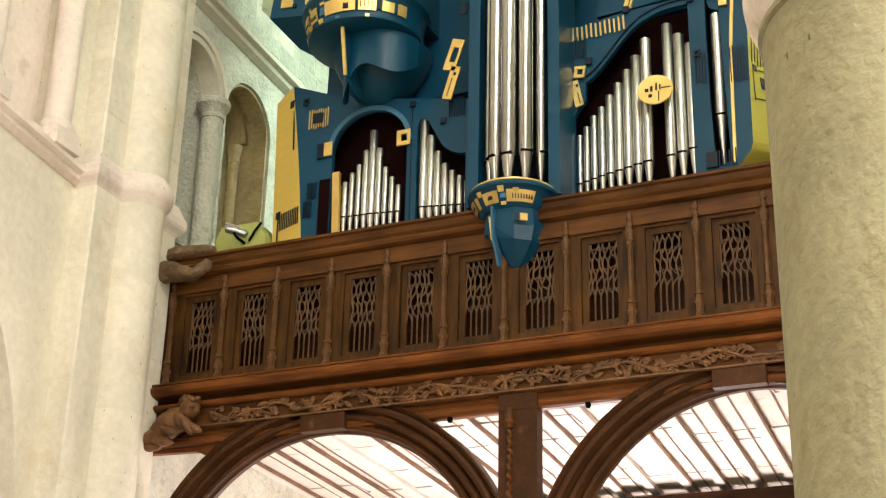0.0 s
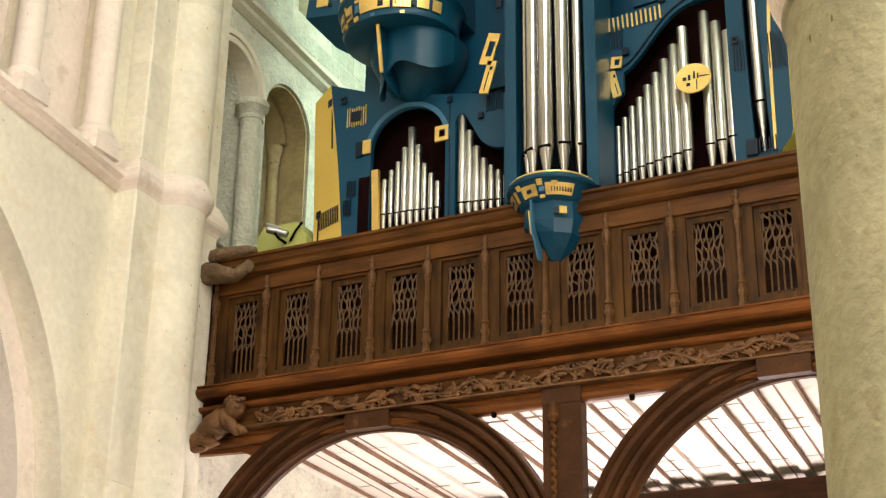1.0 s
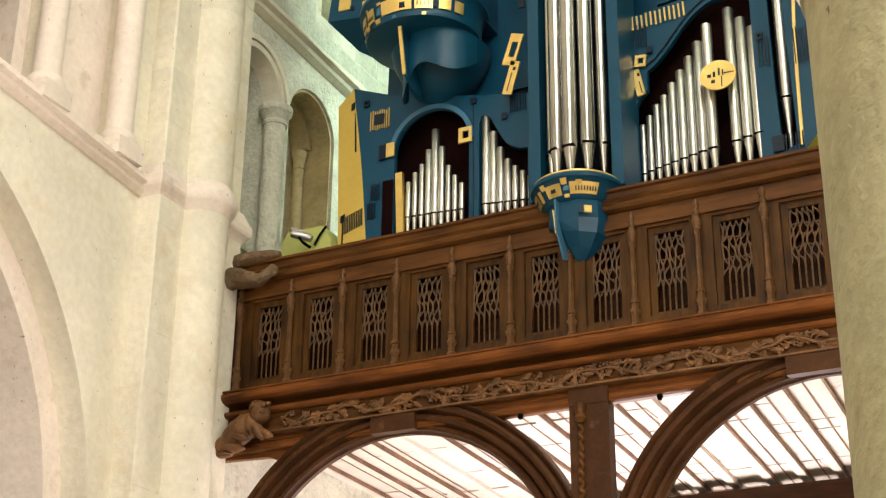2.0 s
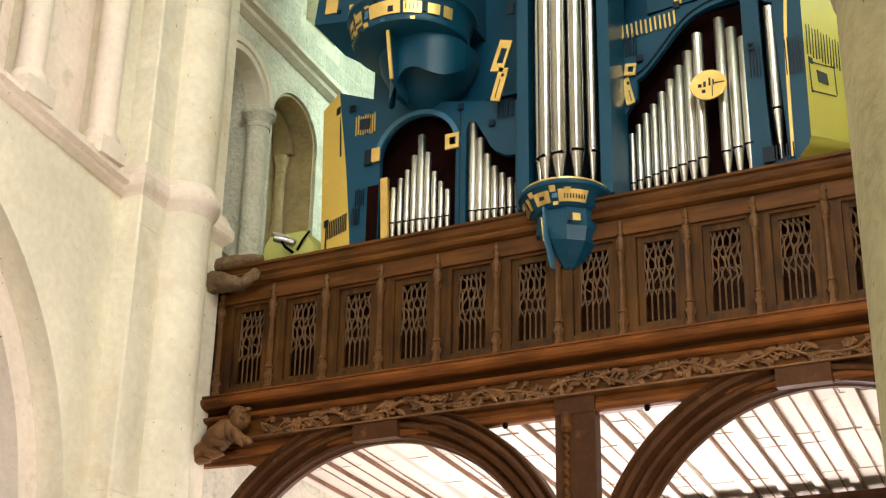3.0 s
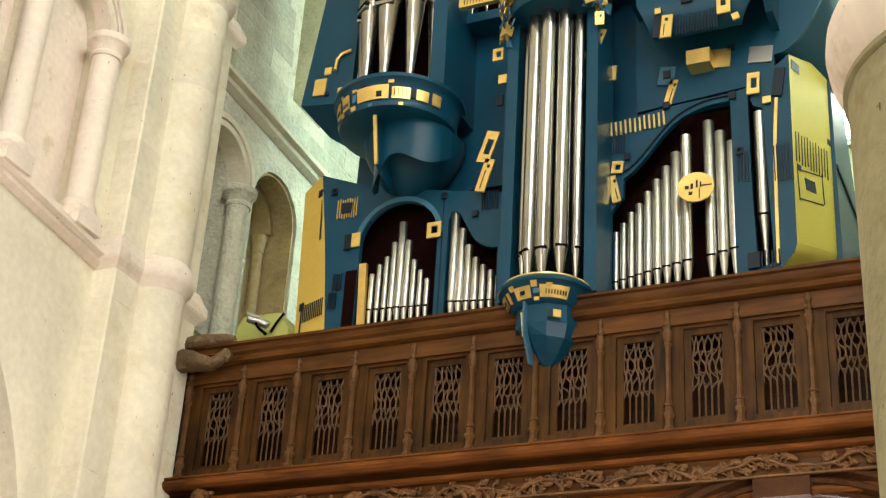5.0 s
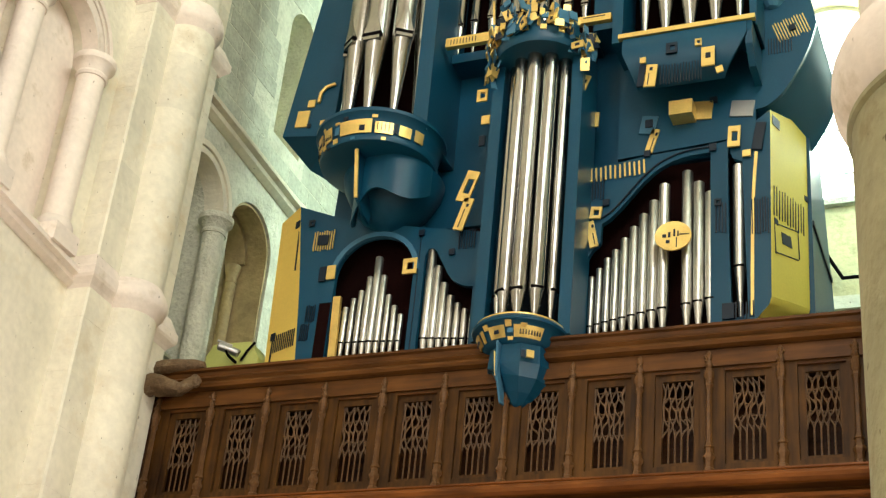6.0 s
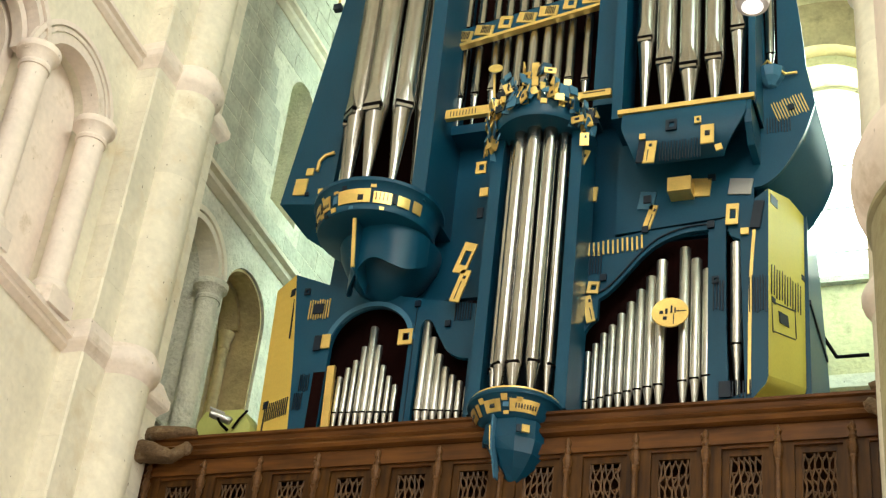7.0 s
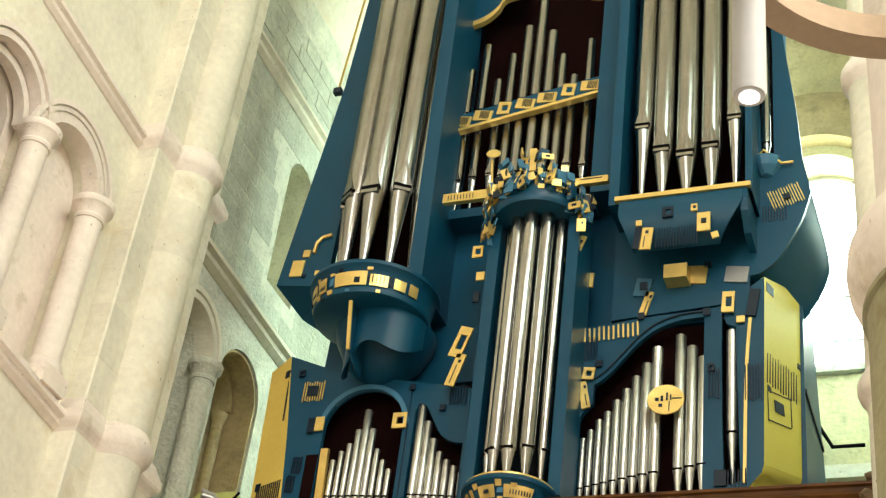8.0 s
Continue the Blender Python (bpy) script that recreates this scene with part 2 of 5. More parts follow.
# north wall of the nave, in two layers: arcade and blind arches cut through the front one
NORTH = -3.4
ARC_C, ARC_SPRING = -4.43, 4.0
front_holes = [arch_loop(ARC_C, 3.0, 0.02, ARC_SPRING, 48), arch_loop(-1.97, 0.45, 7.28, 8.98, 24), arch_loop(-2.94, 0.48, 7.34, 9.04, 28), arch_loop(-3.93, 0.46, 7.40, 9.06, 24)]
bm = slab(bmesh.new(), [(-20, 0), (-0.6, 0), (-0.6, 16), (-20, 16)], NORTH - 0.25, NORTH, "x", front_holes)
wall_n = setting("wall_north", bm, PLASTER, "cream limestone nave wall with arcade and blind arches", "wall")
bm = slab(bmesh.new(), [(-20, 0), (-0.6, 0), (-0.6, 16), (-20, 16)], NORTH - 0.75, NORTH - 0.253, "x", [arch_loop(ARC_C, 2.80, 0.02, ARC_SPRING, 48), arch_loop(-2.94, 0.36, 7.5, 9.04, 24)])
setting("wall_north_inner", bm, PINKISH, "pale limestone inner order of the nave arcade", "wall")
setting("wall_aisle_north", one_box(-8.4, -8.0, -20, 8, 0, 16), PLASTER, "cream plastered outer wall of the north aisle", "wall")
setting("wall_gallery_passage", one_box(NORTH - 1.6, NORTH - 1.4, -20, -0.6, 6.4, 16), PLASTER, "shaded plaster back wall of the triforium passage", "wall")

# the organ bay of the north wall
bay_holes = [arch_loop(0.36, 0.42, 6.6, 8.82, 24), arch_loop(1.38, 0.43, 6.6, 8.84, 24), arch_loop(1.74, 0.30, 10.25, 11.68, 20)]
bm = slab(bmesh.new(), [(-0.6, 0), (6, 0), (6, 16), (-0.6, 16)], NORTH - 0.5, NORTH, "x", bay_holes)
bay = setting("wall_north_organ_bay", bm, MORTAR, "greenish rough limestone wall behind the organ gallery", "wall")
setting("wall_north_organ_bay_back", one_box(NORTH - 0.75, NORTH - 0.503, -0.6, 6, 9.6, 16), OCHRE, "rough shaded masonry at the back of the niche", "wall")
setting("wall_north_niche_back", one_box(NORTH - 0.75, NORTH - 0.503, -0.6, 0.868, 0, 9.597), GREY_BACK, "greyish plaster at the back of the niche", "wall")
# Far niche back: yellow staining and the recess's shade share one colour.
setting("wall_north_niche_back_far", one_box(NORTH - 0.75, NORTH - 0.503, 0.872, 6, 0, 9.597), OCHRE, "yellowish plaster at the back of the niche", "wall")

# west and east ends, south side
WEST_Y = 4.4
# The low opening is added only to hold the lamp under the gallery.
bm = slab(bmesh.new(), [(-8, 0), (8, 0), (8, 16), (-8, 16)], WEST_Y, WEST_Y + 0.7, "y", [arch_loop(1.95, 0.72, 10.45, 12.75, 24), arch_loop(-0.5, 1.4, 0.05, 2.2, 24)])
setting("wall_west", bm, OCHRE, "rough greenish-white west wall with a tall arched window", "wall")
# East and south-aisle walls are unseen; their openings hold the assumed daylight lamps.
bm = slab(bmesh.new(), [(-8, 0), (8, 0), (8, 16), (-8, 16)], -19.5, -19.0, "y", [arch_loop(0, 2.4, 4.5, 10.0, 24)])
setting("wall_east", bm, PLASTER, "cream plastered east wall with a large arched window", "wall")
bm = slab(bmesh.new(), [(-20, 0), (8, 0), (8, 16), (-20, 16)], 8.0, 8.4, "x", [arch_loop(-9.0, 2.6, 2.6, 5.6, 20)])
setting("wall_south_aisle", bm, PLASTER, "cream plastered outer wall of the south aisle", "wall")
# Openings at -3.0 and 2.6 are made up for the bay's fill lamps.
bm = slab(bmesh.new(), [(-20, 6.2), (8, 6.2), (8, 16), (-20, 16)], 3.45, 3.95, "x", [arch_loop(-7.5, 2.1, 10.6, 12.4, 20), arch_loop(-3.0, 0.75, 10.7, 12.5, 20), arch_loop(2.6, 0.65, 10.4, 12.1, 20)])
setting("wall_south", bm, PLASTER, "cream limestone upper wall of the nave", "wall")

# vault over nave and aisles
n = 24
bm = bmesh.new()
outer = [(3.95 * math.cos(math.pi * i / n), 13.6 + 3.2 * math.sin(math.pi * i / n)) for i in range(n + 1)]
inner = [(3.45 * math.cos(math.pi * i / n), 13.6 + 2.8 * math.sin(math.pi * i / n)) for i in range(n, -1, -1)]
slab(bm, outer + inner, -19.5, 5.0, "y")
box(bm, -8.4, -4.1, -19.5, 5.0, 15.6, 15.9)
box(bm, 3.9, 8.4, -19.5, 5.0, 6.6, 6.9)
setting("ceiling", bm, PLASTER, "pale yellowish plastered vault", "ceiling", smooth=True)


def string_course(name, y0, y1, z0, z1, depth=0.13, high=0.17, x=NORTH, mat=PINKISH):
    """A moulded ledge along the north wall, its end heights set to fit the camera's view: sloped top, roll and hollow.
    """
    pts = [(x - 0.02, 0), (x + 0.02, 0), (x + depth * 0.55, high * 0.18), (x + depth * 0.62, high * 0.42), (x + depth, high * 0.5),
           (x + depth, high * 0.78), (x + depth * 0.2, high * 1.25), (x - 0.02, high * 1.25)]
    bm = slab(bmesh.new(), pts, y0, y1, "y")
    for v in bm.verts:
        v.co.z += z0 + (z1 - z0) * (v.co.y - y0) / (y1 - y0)
    return setting(name, bm, mat, "moulded pale stone string course on the wall", "string course")


string_course("trim_string_lower", -9, -1.205, 7.80, 6.965, 0.13, 0.155)
string_course("trim_string_upper", -9, -1.205, 10.72, 9.885, 0.11, 0.13)
string_course("trim_string_bay", -0.28, 4.4, 9.63, 9.42, 0.16, 0.17, mat=PLASTER)
string_course("trim_string_bay_high", -0.28, 4.4, 12.42, 12.42, 0.14, 0.16, mat=PLASTER)
string_course("trim_string_bay_sill", -0.28, 4.4, 6.95, 6.95, 0.1, 0.12, mat=ROUGH)


def hood(name, c, half, spring, thick, x0, x1, mat, rise=None):
    """A raised arch moulding."""
    rise = rise or half
    k = 28
    out = [(c - (half + thick) * math.cos(math.pi * i / k), spring + (rise + thick) * math.sin(math.pi * i / k)) for i in range(k + 1)]
    ins = [(c - half * math.cos(math.pi * i / k), spring + rise * math.sin(math.pi * i / k)) for i in range(k, -1, -1)]
    return setting(name, slab(bmesh.new(), out + ins, x0, x1, "x"), mat, "pale carved stone arch moulding on the wall", "arch")


hood("trim_arch_blind", -1.97, 0.43, 8.98, 0.085, NORTH - 0.15, NORTH + 0.012, PINKISH)
hood("trim_arch_blind_outer", -1.97, 0.53, 8.98, 0.035, NORTH - 0.016, NORTH + 0.020, PINKISH)
hood("trim_arch_blind_label", -1.97, 0.585, 8.98, 0.045, NORTH - 0.013, NORTH + 0.029, PINKISH)
hood("trim_arch_great", -2.94, 0.37, 9.04, 0.07, NORTH - 0.20, NORTH - 0.10, PINKISH)
hood("trim_arch_great_roll", -2.94, 0.455, 9.04, 0.06, NORTH - 0.12, NORTH + 0.012, PINKISH)
hood("trim_arch_great_outer", -2.94, 0.53, 9.04, 0.05, NORTH - 0.01, NORTH + 0.035, PINKISH)
hood("trim_arch_bay_one", 0.36, 0.41, 8.82, 0.065, NORTH - 0.2, NORTH + 0.015, PLASTER)
hood("trim_arch_bay_one_label", 0.36, 0.485, 8.82, 0.06, NORTH - 0.2, NORTH + 0.035, PLASTER)
hood("trim_arch_bay_two", 1.38, 0.35, 8.84, 0.08, NORTH - 0.49, NORTH - 0.26, BROWN_STONE)


# Thin lining added so that the niche's inside takes a shaded brown.
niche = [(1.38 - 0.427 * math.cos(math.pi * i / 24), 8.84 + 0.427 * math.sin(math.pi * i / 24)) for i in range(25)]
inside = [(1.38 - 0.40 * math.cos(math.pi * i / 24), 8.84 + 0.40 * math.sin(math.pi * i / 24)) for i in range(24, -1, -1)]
setting("trim_niche_tint", slab(bmesh.new(), [(0.953, 6.7), *niche, (1.807, 6.7), (1.78, 6.7), *inside, (0.98, 6.7)], NORTH - 0.495, NORTH - 0.03, "x"), BROWN_STONE, "thin lining added to brown the shaded inside of the niche", "niche")


def column(name, x, y, r, z0, z1, mat, label, cap=0.2):
    """A small attached column: plinth, base, shaft and block capital."""
    t = thing(name, label, "column", (x, y, z0), kind="structure")
    bm = box(bmesh.new(), -r * 1.35, r * 1.35, -r * 1.35, r * 1.35, 0, 0.16)
    part("plinth", bm, mat, t)
    part("base", lathe(bmesh.new(), [(r * 1.3, 0.16), (r * 1.35, 0.2), (r * 1.2, 0.24), (r, 0.27)], 0, 0, 24), mat, t, smooth=True)
    part("shaft", lathe(bmesh.new(), [(r, 0.26), (r, z1 - z0 - cap)], 0, 0, 28), mat, t, smooth=True)
    bm = lathe(bmesh.new(), [(r * 1.12, z1 - z0 - cap), (r * 1.18, z1 - z0 - cap + 0.025), (r * 1.08, z1 - z0 - cap + 0.05), (r * 1.25, z1 - z0 - 0.09), (r * 1.55, z1 - z0 - 0.06),
                             (r * 1.6, z1 - z0 - 0.01), (r * 1.55, z1 - z0)], 0, 0, 24)
    part("capital", bm, mat, t, smooth=True)
    return t


column("blind_arch_column", NORTH + 0.0, -1.535, 0.118, 7.13, 8.98, PINKISH, "round pale limestone colonnette carrying a blind arch")
column("blind_arch_column", NORTH + 0.0, -2.44, 0.115, 7.20, 9.06, PINKISH, "round pale limestone colonnette between two blind arches")
column("blind_arch_column", NORTH + 0.0, -3.43, 0.115, 7.30, 9.10, PINKISH, "round pale limestone colonnette between two blind arches")
column("bay_column", NORTH - 0.05, 0.78, 0.11, 6.6, 8.79, MORTAR, "thick greenish limestone half column between two niches")
column("bay_column", NORTH - 0.38, 1.74, 0.055, 6.6, 8.82, BROWN_STONE, "slender limestone colonnette inside a niche")


def wall_pier(name, side, face, cy, label, drop=0.0):
    """Compound pier: a square pilaster with a half-round shaft before it, bound by two moulded rings."""
    s = side
    t = thing(name, label, "pier", (0, 0, 0), kind="structure")
    w = s * 3.5
    rnd = random.Random(31 + s)
    low, high = 6.95 + drop, 9.87 + drop

    def courses(name, z0, z1, make, mat, least=0.28, most=0.42, smooth=False):
        z = z0
        while z < z1 - 0.02:
            top = min(z1, z + rnd.uniform(least, most))
            if z1 - top < 0.15:
                top = z1
            part(name, make(z, top, rnd.uniform(-0.0015, 0.0015)), mat, t, smooth=smooth)
            z = top

    def block(y0, y1, round_off=0.016):
        def make(z, top, q):
            a, b = w, face + s * q
            outline = [(a, y0), (b - (-s) * round_off, y0), (b, y0 + round_off), (b, y1), (a, y1)]
            return slab(bmesh.new(), outline, z + 0.0008, top - 0.0008, "z")
        return make

    def drum(r, y):
        return lambda z, top, q: lathe(bmesh.new(), [(r + q * 0.5, z), (r + q * 0.5, top)], face, y, 40)

    courses("course", 0, low, block(cy - 0.58, cy + 0.60), PLASTER, 0.34, 0.55)
    courses("course", low + 0.30, 16, block(cy - 0.57, cy + 0.55), PLASTER, 0.34, 0.55)
    courses("drum", 0, low, drum(0.24, cy), PLASTER, 0.5, 0.9, True)
    courses("upper_drum", low + 0.27, high, drum(0.245, cy), PLASTER, 0.5, 0.9, True)
    courses("upper_drum", high + 0.28, 16, drum(0.225, cy), PLASTER, 0.5, 0.9, True)
    for z in (low, high):
        part("ring", lathe(bmesh.new(), [(0.23, z - 0.03), (0.25, z - 0.005), (0.262, z + 0.03), (0.292, z + 0.06), (0.305, z + 0.10), (0.305, z + 0.16), (0.285, z + 0.205), (0.25, z + 0.26), (0.235, z + 0.29)], face, cy, 40), PINKISH, t, smooth=True)
        p = [(-0.005, 0.0), (0.012, 0.03), (0.05, 0.075), (0.06, 0.10), (0.06, 0.165), (0.045, 0.19), (-0.005, 0.305)]
        bm = bmesh.new()
        rows = []
        for e, h in p:
            x1 = face - s * e
            rows.append([bm.verts.new(c) for c in ((w, cy - 0.58 - e, z + h), (x1, cy - 0.58 - e, z + h), (x1, cy + 0.62 + e, z + h), (w, cy + 0.62 + e, z + h))])
        for a, b in zip(rows, rows[1:]):
            for i in range(4):
                bm.faces.new((a[i], a[(i + 1) % 4], b[(i + 1) % 4], b[i]))
        bm.faces.new(rows[0])
        bm.faces.new(rows[-1])
        part("impost", bm, PINKISH, t)
    return t


wall_pier("pier_north", -1, -3.18, -0.62, "compound cream limestone pier with a half-round shaft and rings")
wall_pier("pier_south", 1, 3.06, -0.5, "compound pale limestone pier with ringed half shaft beside the organ", 0.10)

# free-standing round pillar of the south arcade
pil = thing("round_pillar", "thick round pitted limestone pillar with a plain bell capital", "pillar", (3.772, -6.318, 0), kind="structure")
part("plinth", one_box(-0.6, 0.6, -0.6, 0.6, 0, 0.35), PITTED, pil)
part("base", lathe(bmesh.new(), [(0.58, 0.35), (0.58, 0.43), (0.5, 0.5), (0.44, 0.56)], 0, 0, 40), PITTED, pil, smooth=True)
DRUMS = [0.56, 1.30, 2.05, 2.76, 3.33, 3.90]
for a, b in zip(DRUMS, DRUMS[1:]):
    part("drum", lathe(bmesh.new(), [(0.43, a), (0.43, b)], 0, 0, 64), PITTED, pil, smooth=True)
part("necking", lathe(bmesh.new(), [(0.43, 3.90), (0.442, 3.908), (0.442, 3.924), (0.43, 3.932)], 0, 0, 56), PITTED, pil, smooth=True)
part("bell", lathe(bmesh.new(), [(0.43, 3.93), (0.455, 3.96), (0.472, 4.00), (0.479, 4.05), (0.474, 4.10), (0.455, 4.145), (0.425, 4.18), (0.40, 4.20)], 0, 0, 56), PINKISH, pil, smooth=True)
part("upper_shaft", lathe(bmesh.new(), [(0.40, 4.195), (0.40, 4.25), (0.385, 4.29), (0.385, 7.0)], 0, 0, 48), PINKISH, pil, smooth=True)

# arcade arches of the south side, springing from the pillar
for c in (-3.45, -9.15):
    k = 28
    out = [(c - 2.85 * math.cos(math.pi * i / k), 4.42 + 2.2 * math.sin(math.pi * i / k)) for i in range(k + 1)]
    ins = [(c - 2.5 * math.cos(math.pi * i / k), 4.42 + 1.8 * math.sin(math.pi * i / k)) for i in range(k, -1, -1)]
    setting("arcade_arch", slab(bmesh.new(), out + ins, 3.5, 4.1, "x"), PLASTER, "pale limestone arch of the south arcade", "arch")

k = 28
out = [(1.95 - 1.62 * math.cos(math.pi * i / k), 12.55 + 1.72 * math.sin(math.pi * i / k)) for i in range(k + 1)]
ins = [(1.95 - 0.95 * math.cos(math.pi * i / k), 12.55 + 1.05 * math.sin(math.pi * i / k)) for i in range(k, -1, -1)]
setting("trim_arch_west", slab(bmesh.new(), out + ins, WEST_Y - 0.22, WEST_Y - 0.003, "y"), BROWN_STONE, "brown stone relieving arch over the west window", "arch")
# west window: frame, bars and panes
win = thing("window_1", "tall arched west window flooded with white daylight", "window", (0, 0, 0), kind="structure")
part("window_frame", slab(bmesh.new(), arch_loop(1.95, 0.72, 10.45, 12.75, 24), WEST_Y + 0.42, WEST_Y + 0.47, "y", [arch_loop(1.95, 0.66, 10.52, 12.75, 24)]), STEEL, win)
for i in range(3):
    part("window_bar", one_box(1.29, 2.61, WEST_Y + 0.43, WEST_Y + 0.45, 11.05 + 0.6 * i, 11.07 + 0.6 * i), STEEL, win)
glow = bpy.data.materials.new("bright_daylight_pane")
glow.use_nodes = True
gb = glow.node_tree.nodes["Principled BSDF"]
gb.inputs["Base Color"].default_value = (0.8, 0.85, 0.8, 1)
gb.inputs["Emission Color"].default_value = (0.90, 1.0, 0.93, 1)
gb.inputs["Emission Strength"].default_value = 9.0
part("pane", slab(bmesh.new(), arch_loop(1.95, 0.7, 10.47, 12.75, 24), WEST_Y + 0.48, WEST_Y + 0.49, "y"), glow, win)
part("window_sill", one_box(1.0, 2.9, WEST_Y - 0.08, WEST_Y + 0.4, 10.36, 10.44), ROUGH, win)
tagged(part("cornice", one_box(0.6, 4.0, WEST_Y - 0.12, WEST_Y, 9.05, 9.2), PLASTER, None), "stained pale stone ledge below the west window", "ledge", kind="structure")


# ---- gallery ----
GAP = 0.52
gal = thing("gallery_parapet", "carved dark oak gallery parapet with pierced tracery panels", "balustrade", (0, 0, 0))
END = 3.36


def rail(name, pts, mat, x0=-END, x1=END, label=""):
    return part(name, slab(bmesh.new(), pts, x0, x1, "x"), mat, gal, label)


# mouldings, as profiles (y, z) drawn along the gallery
rail("top_rail", [(0.20, 6.61), (-0.035, 6.61), (-0.055, 6.632), (-0.035, 6.655), (-0.045, 6.69), (-0.07, 6.70), (-0.07, 6.722), (0.20, 6.722)], OAK)
rail("roll_moulding", [(0.10, 6.535), (-0.02, 6.535), (-0.055, 6.55), (-0.065, 6.575), (-0.05, 6.60), (-0.02, 6.608), (0.10, 6.608)], OAK)
rail("head_beam", [(0.09, 6.36), (0.0, 6.36), (0.0, 6.533), (0.09, 6.533)], OAK)
rail("foot_beam", [(0.09, 5.54), (0.0, 5.54), (0.0, 5.63), (0.09, 5.63)], OAK_UP)
rail("sill_moulding", [(0.16, 5.425), (-0.09, 5.425), (-0.115, 5.432), (-0.14, 5.45), (-0.150, 5.475), (-0.143, 5.50), (-0.125, 5.512), (-0.135, 5.52), (-0.133, 5.533), (-0.02, 5.538), (0.16, 5.538)], OAK_RED)
rail("hollow_moulding", [(0.16, 5.372), (0.03, 5.372), (0.03, 5.40), (0.0, 5.415), (-0.085, 5.423), (0.16, 5.423)], OAK)
rail("lower_roll", [(0.16, 5.312), (-0.03, 5.312), (-0.06, 5.315), (-0.082, 5.328), (-0.088, 5.345), (-0.078, 5.36), (-0.05, 5.37), (0.16, 5.37)], OAK_RED)
rail("frieze_ground", [(0.16, 5.165), (-0.012, 5.165), (-0.004, 5.20), (-0.004, 5.27), (-0.02, 5.31), (0.16, 5.31)], OAK)
rail("frieze_fillet", [(0.16, 5.138), (-0.035, 5.138), (-0.055, 5.145), (-0.055, 5.158), (-0.03, 5.163), (0.16, 5.163)], CARVED)
rail("lower_beam", [(0.09, 5.01), (0.035, 5.01), (0.01, 5.02), (0.0, 5.045), (0.008, 5.075), (0.03, 5.088), (0.03, 5.095), (0.022, 5.105), (0.035, 5.136), (0.09, 5.136)], OAK_RED)


def post_mesh(k):
    """Turned and carved gothic colonnette, 1 m high, with a crocketed finial."""
    rnd = random.Random(k)
    bm = bmesh.new()
    lathe(bm, [(0.042, 5.54), (0.042, 5.58), (0.032, 5.59), (0.032, 5.645), (0.045, 5.66), (0.045, 5.68), (0.03, 5.70), (0.03, 5.735), (0.04, 5.745), (0.028, 5.775)], 0, 0, 6)
    lathe(bm, [(0.027, 5.77), (0.024, 5.80), (0.022, 6.20), (0.034, 6.225), (0.026, 6.25)], 0, 0, 6)
    lathe(bm, [(0.024, 6.245), (0.036, 6.285), (0.038, 6.33), (0.021, 6.365), (0.031, 6.39), (0.017, 6.43), (0.027, 6.455), (0.022, 6.48), (0.005, 6.51)], 0, 0, 8)
    for i in range(7):
        blob(bm, (rnd.uniform(-0.026, 0.026), -0.012, 6.26 + 0.033 * i), (0.011, 0.012, 0.014), seg=6)
    return bm


for i in range(-6, 7):
    p = part("post", post_mesh(i), OAK_POST, gal, smooth=True)
    p.location = (i * GAP, -0.030, 0)


def tracery_bars(kind):
    """Pierced net of flowing bars over a row of small lancets: one mesh a bar."""
    rnd = random.Random(40 + kind)
    w, z0, z1, bars, tiers = 0.236, 5.664, 6.306, 5, 5
    step = w / bars
    turn = 5.87
    node = {}
    for row in range(tiers + 1):
        for h in range(-1, 2 * bars + 2):
            free = 0.0 if row == 0 else 1.0
            sway = 0.32 * step * math.sin(row * 1.7 + kind * 2.1) * free
            x = -w / 2 + step * h / 2 + sway + rnd.uniform(-0.26, 0.26) * step * free
            node[row, h] = (max(-w / 2, min(w / 2, x)), turn + (z1 - turn) * row / tiers + rnd.uniform(-0.014, 0.014) * free * (row < tiers))
    out = []
    for k in range(bars + 1):
        if 0 < k < bars:
            x = -w / 2 + step * k
            out.append(tube(bmesh.new(), [(x, 0.03, z0), (x, 0.03, turn)], 0.0078, 6))
        for s in (-1, 1):
            bm = bmesh.new()
            pts = []
            for row in range(tiers):
                a = node[row, 2 * k + s * (row % 2)]
                b = node[row + 1, 2 * k + s * ((row + 1) % 2)]
                for q in (0.0, 0.2, 0.4, 0.6, 0.8):
                    e = q * q * (3 - 2 * q) if (row + kind) % 2 else math.sin(q * math.pi / 2)
                    pts.append((a[0] + (b[0] - a[0]) * e, 0.03, a[1] + (b[1] - a[1]) * q))
                if abs(b[0] - a[0]) > 0.012:
                    blob(bm, ((a[0] + b[0]) / 2 + 0.008 * s * (1 if row % 2 else -1), 0.03, (a[1] + b[1]) / 2), (0.0085, 0.006, 0.0075), seg=5)
            pts.append((b[0], 0.03, b[1]))
            tube(bm, pts, 0.0074, 5)
            out.append(bm)
    return out


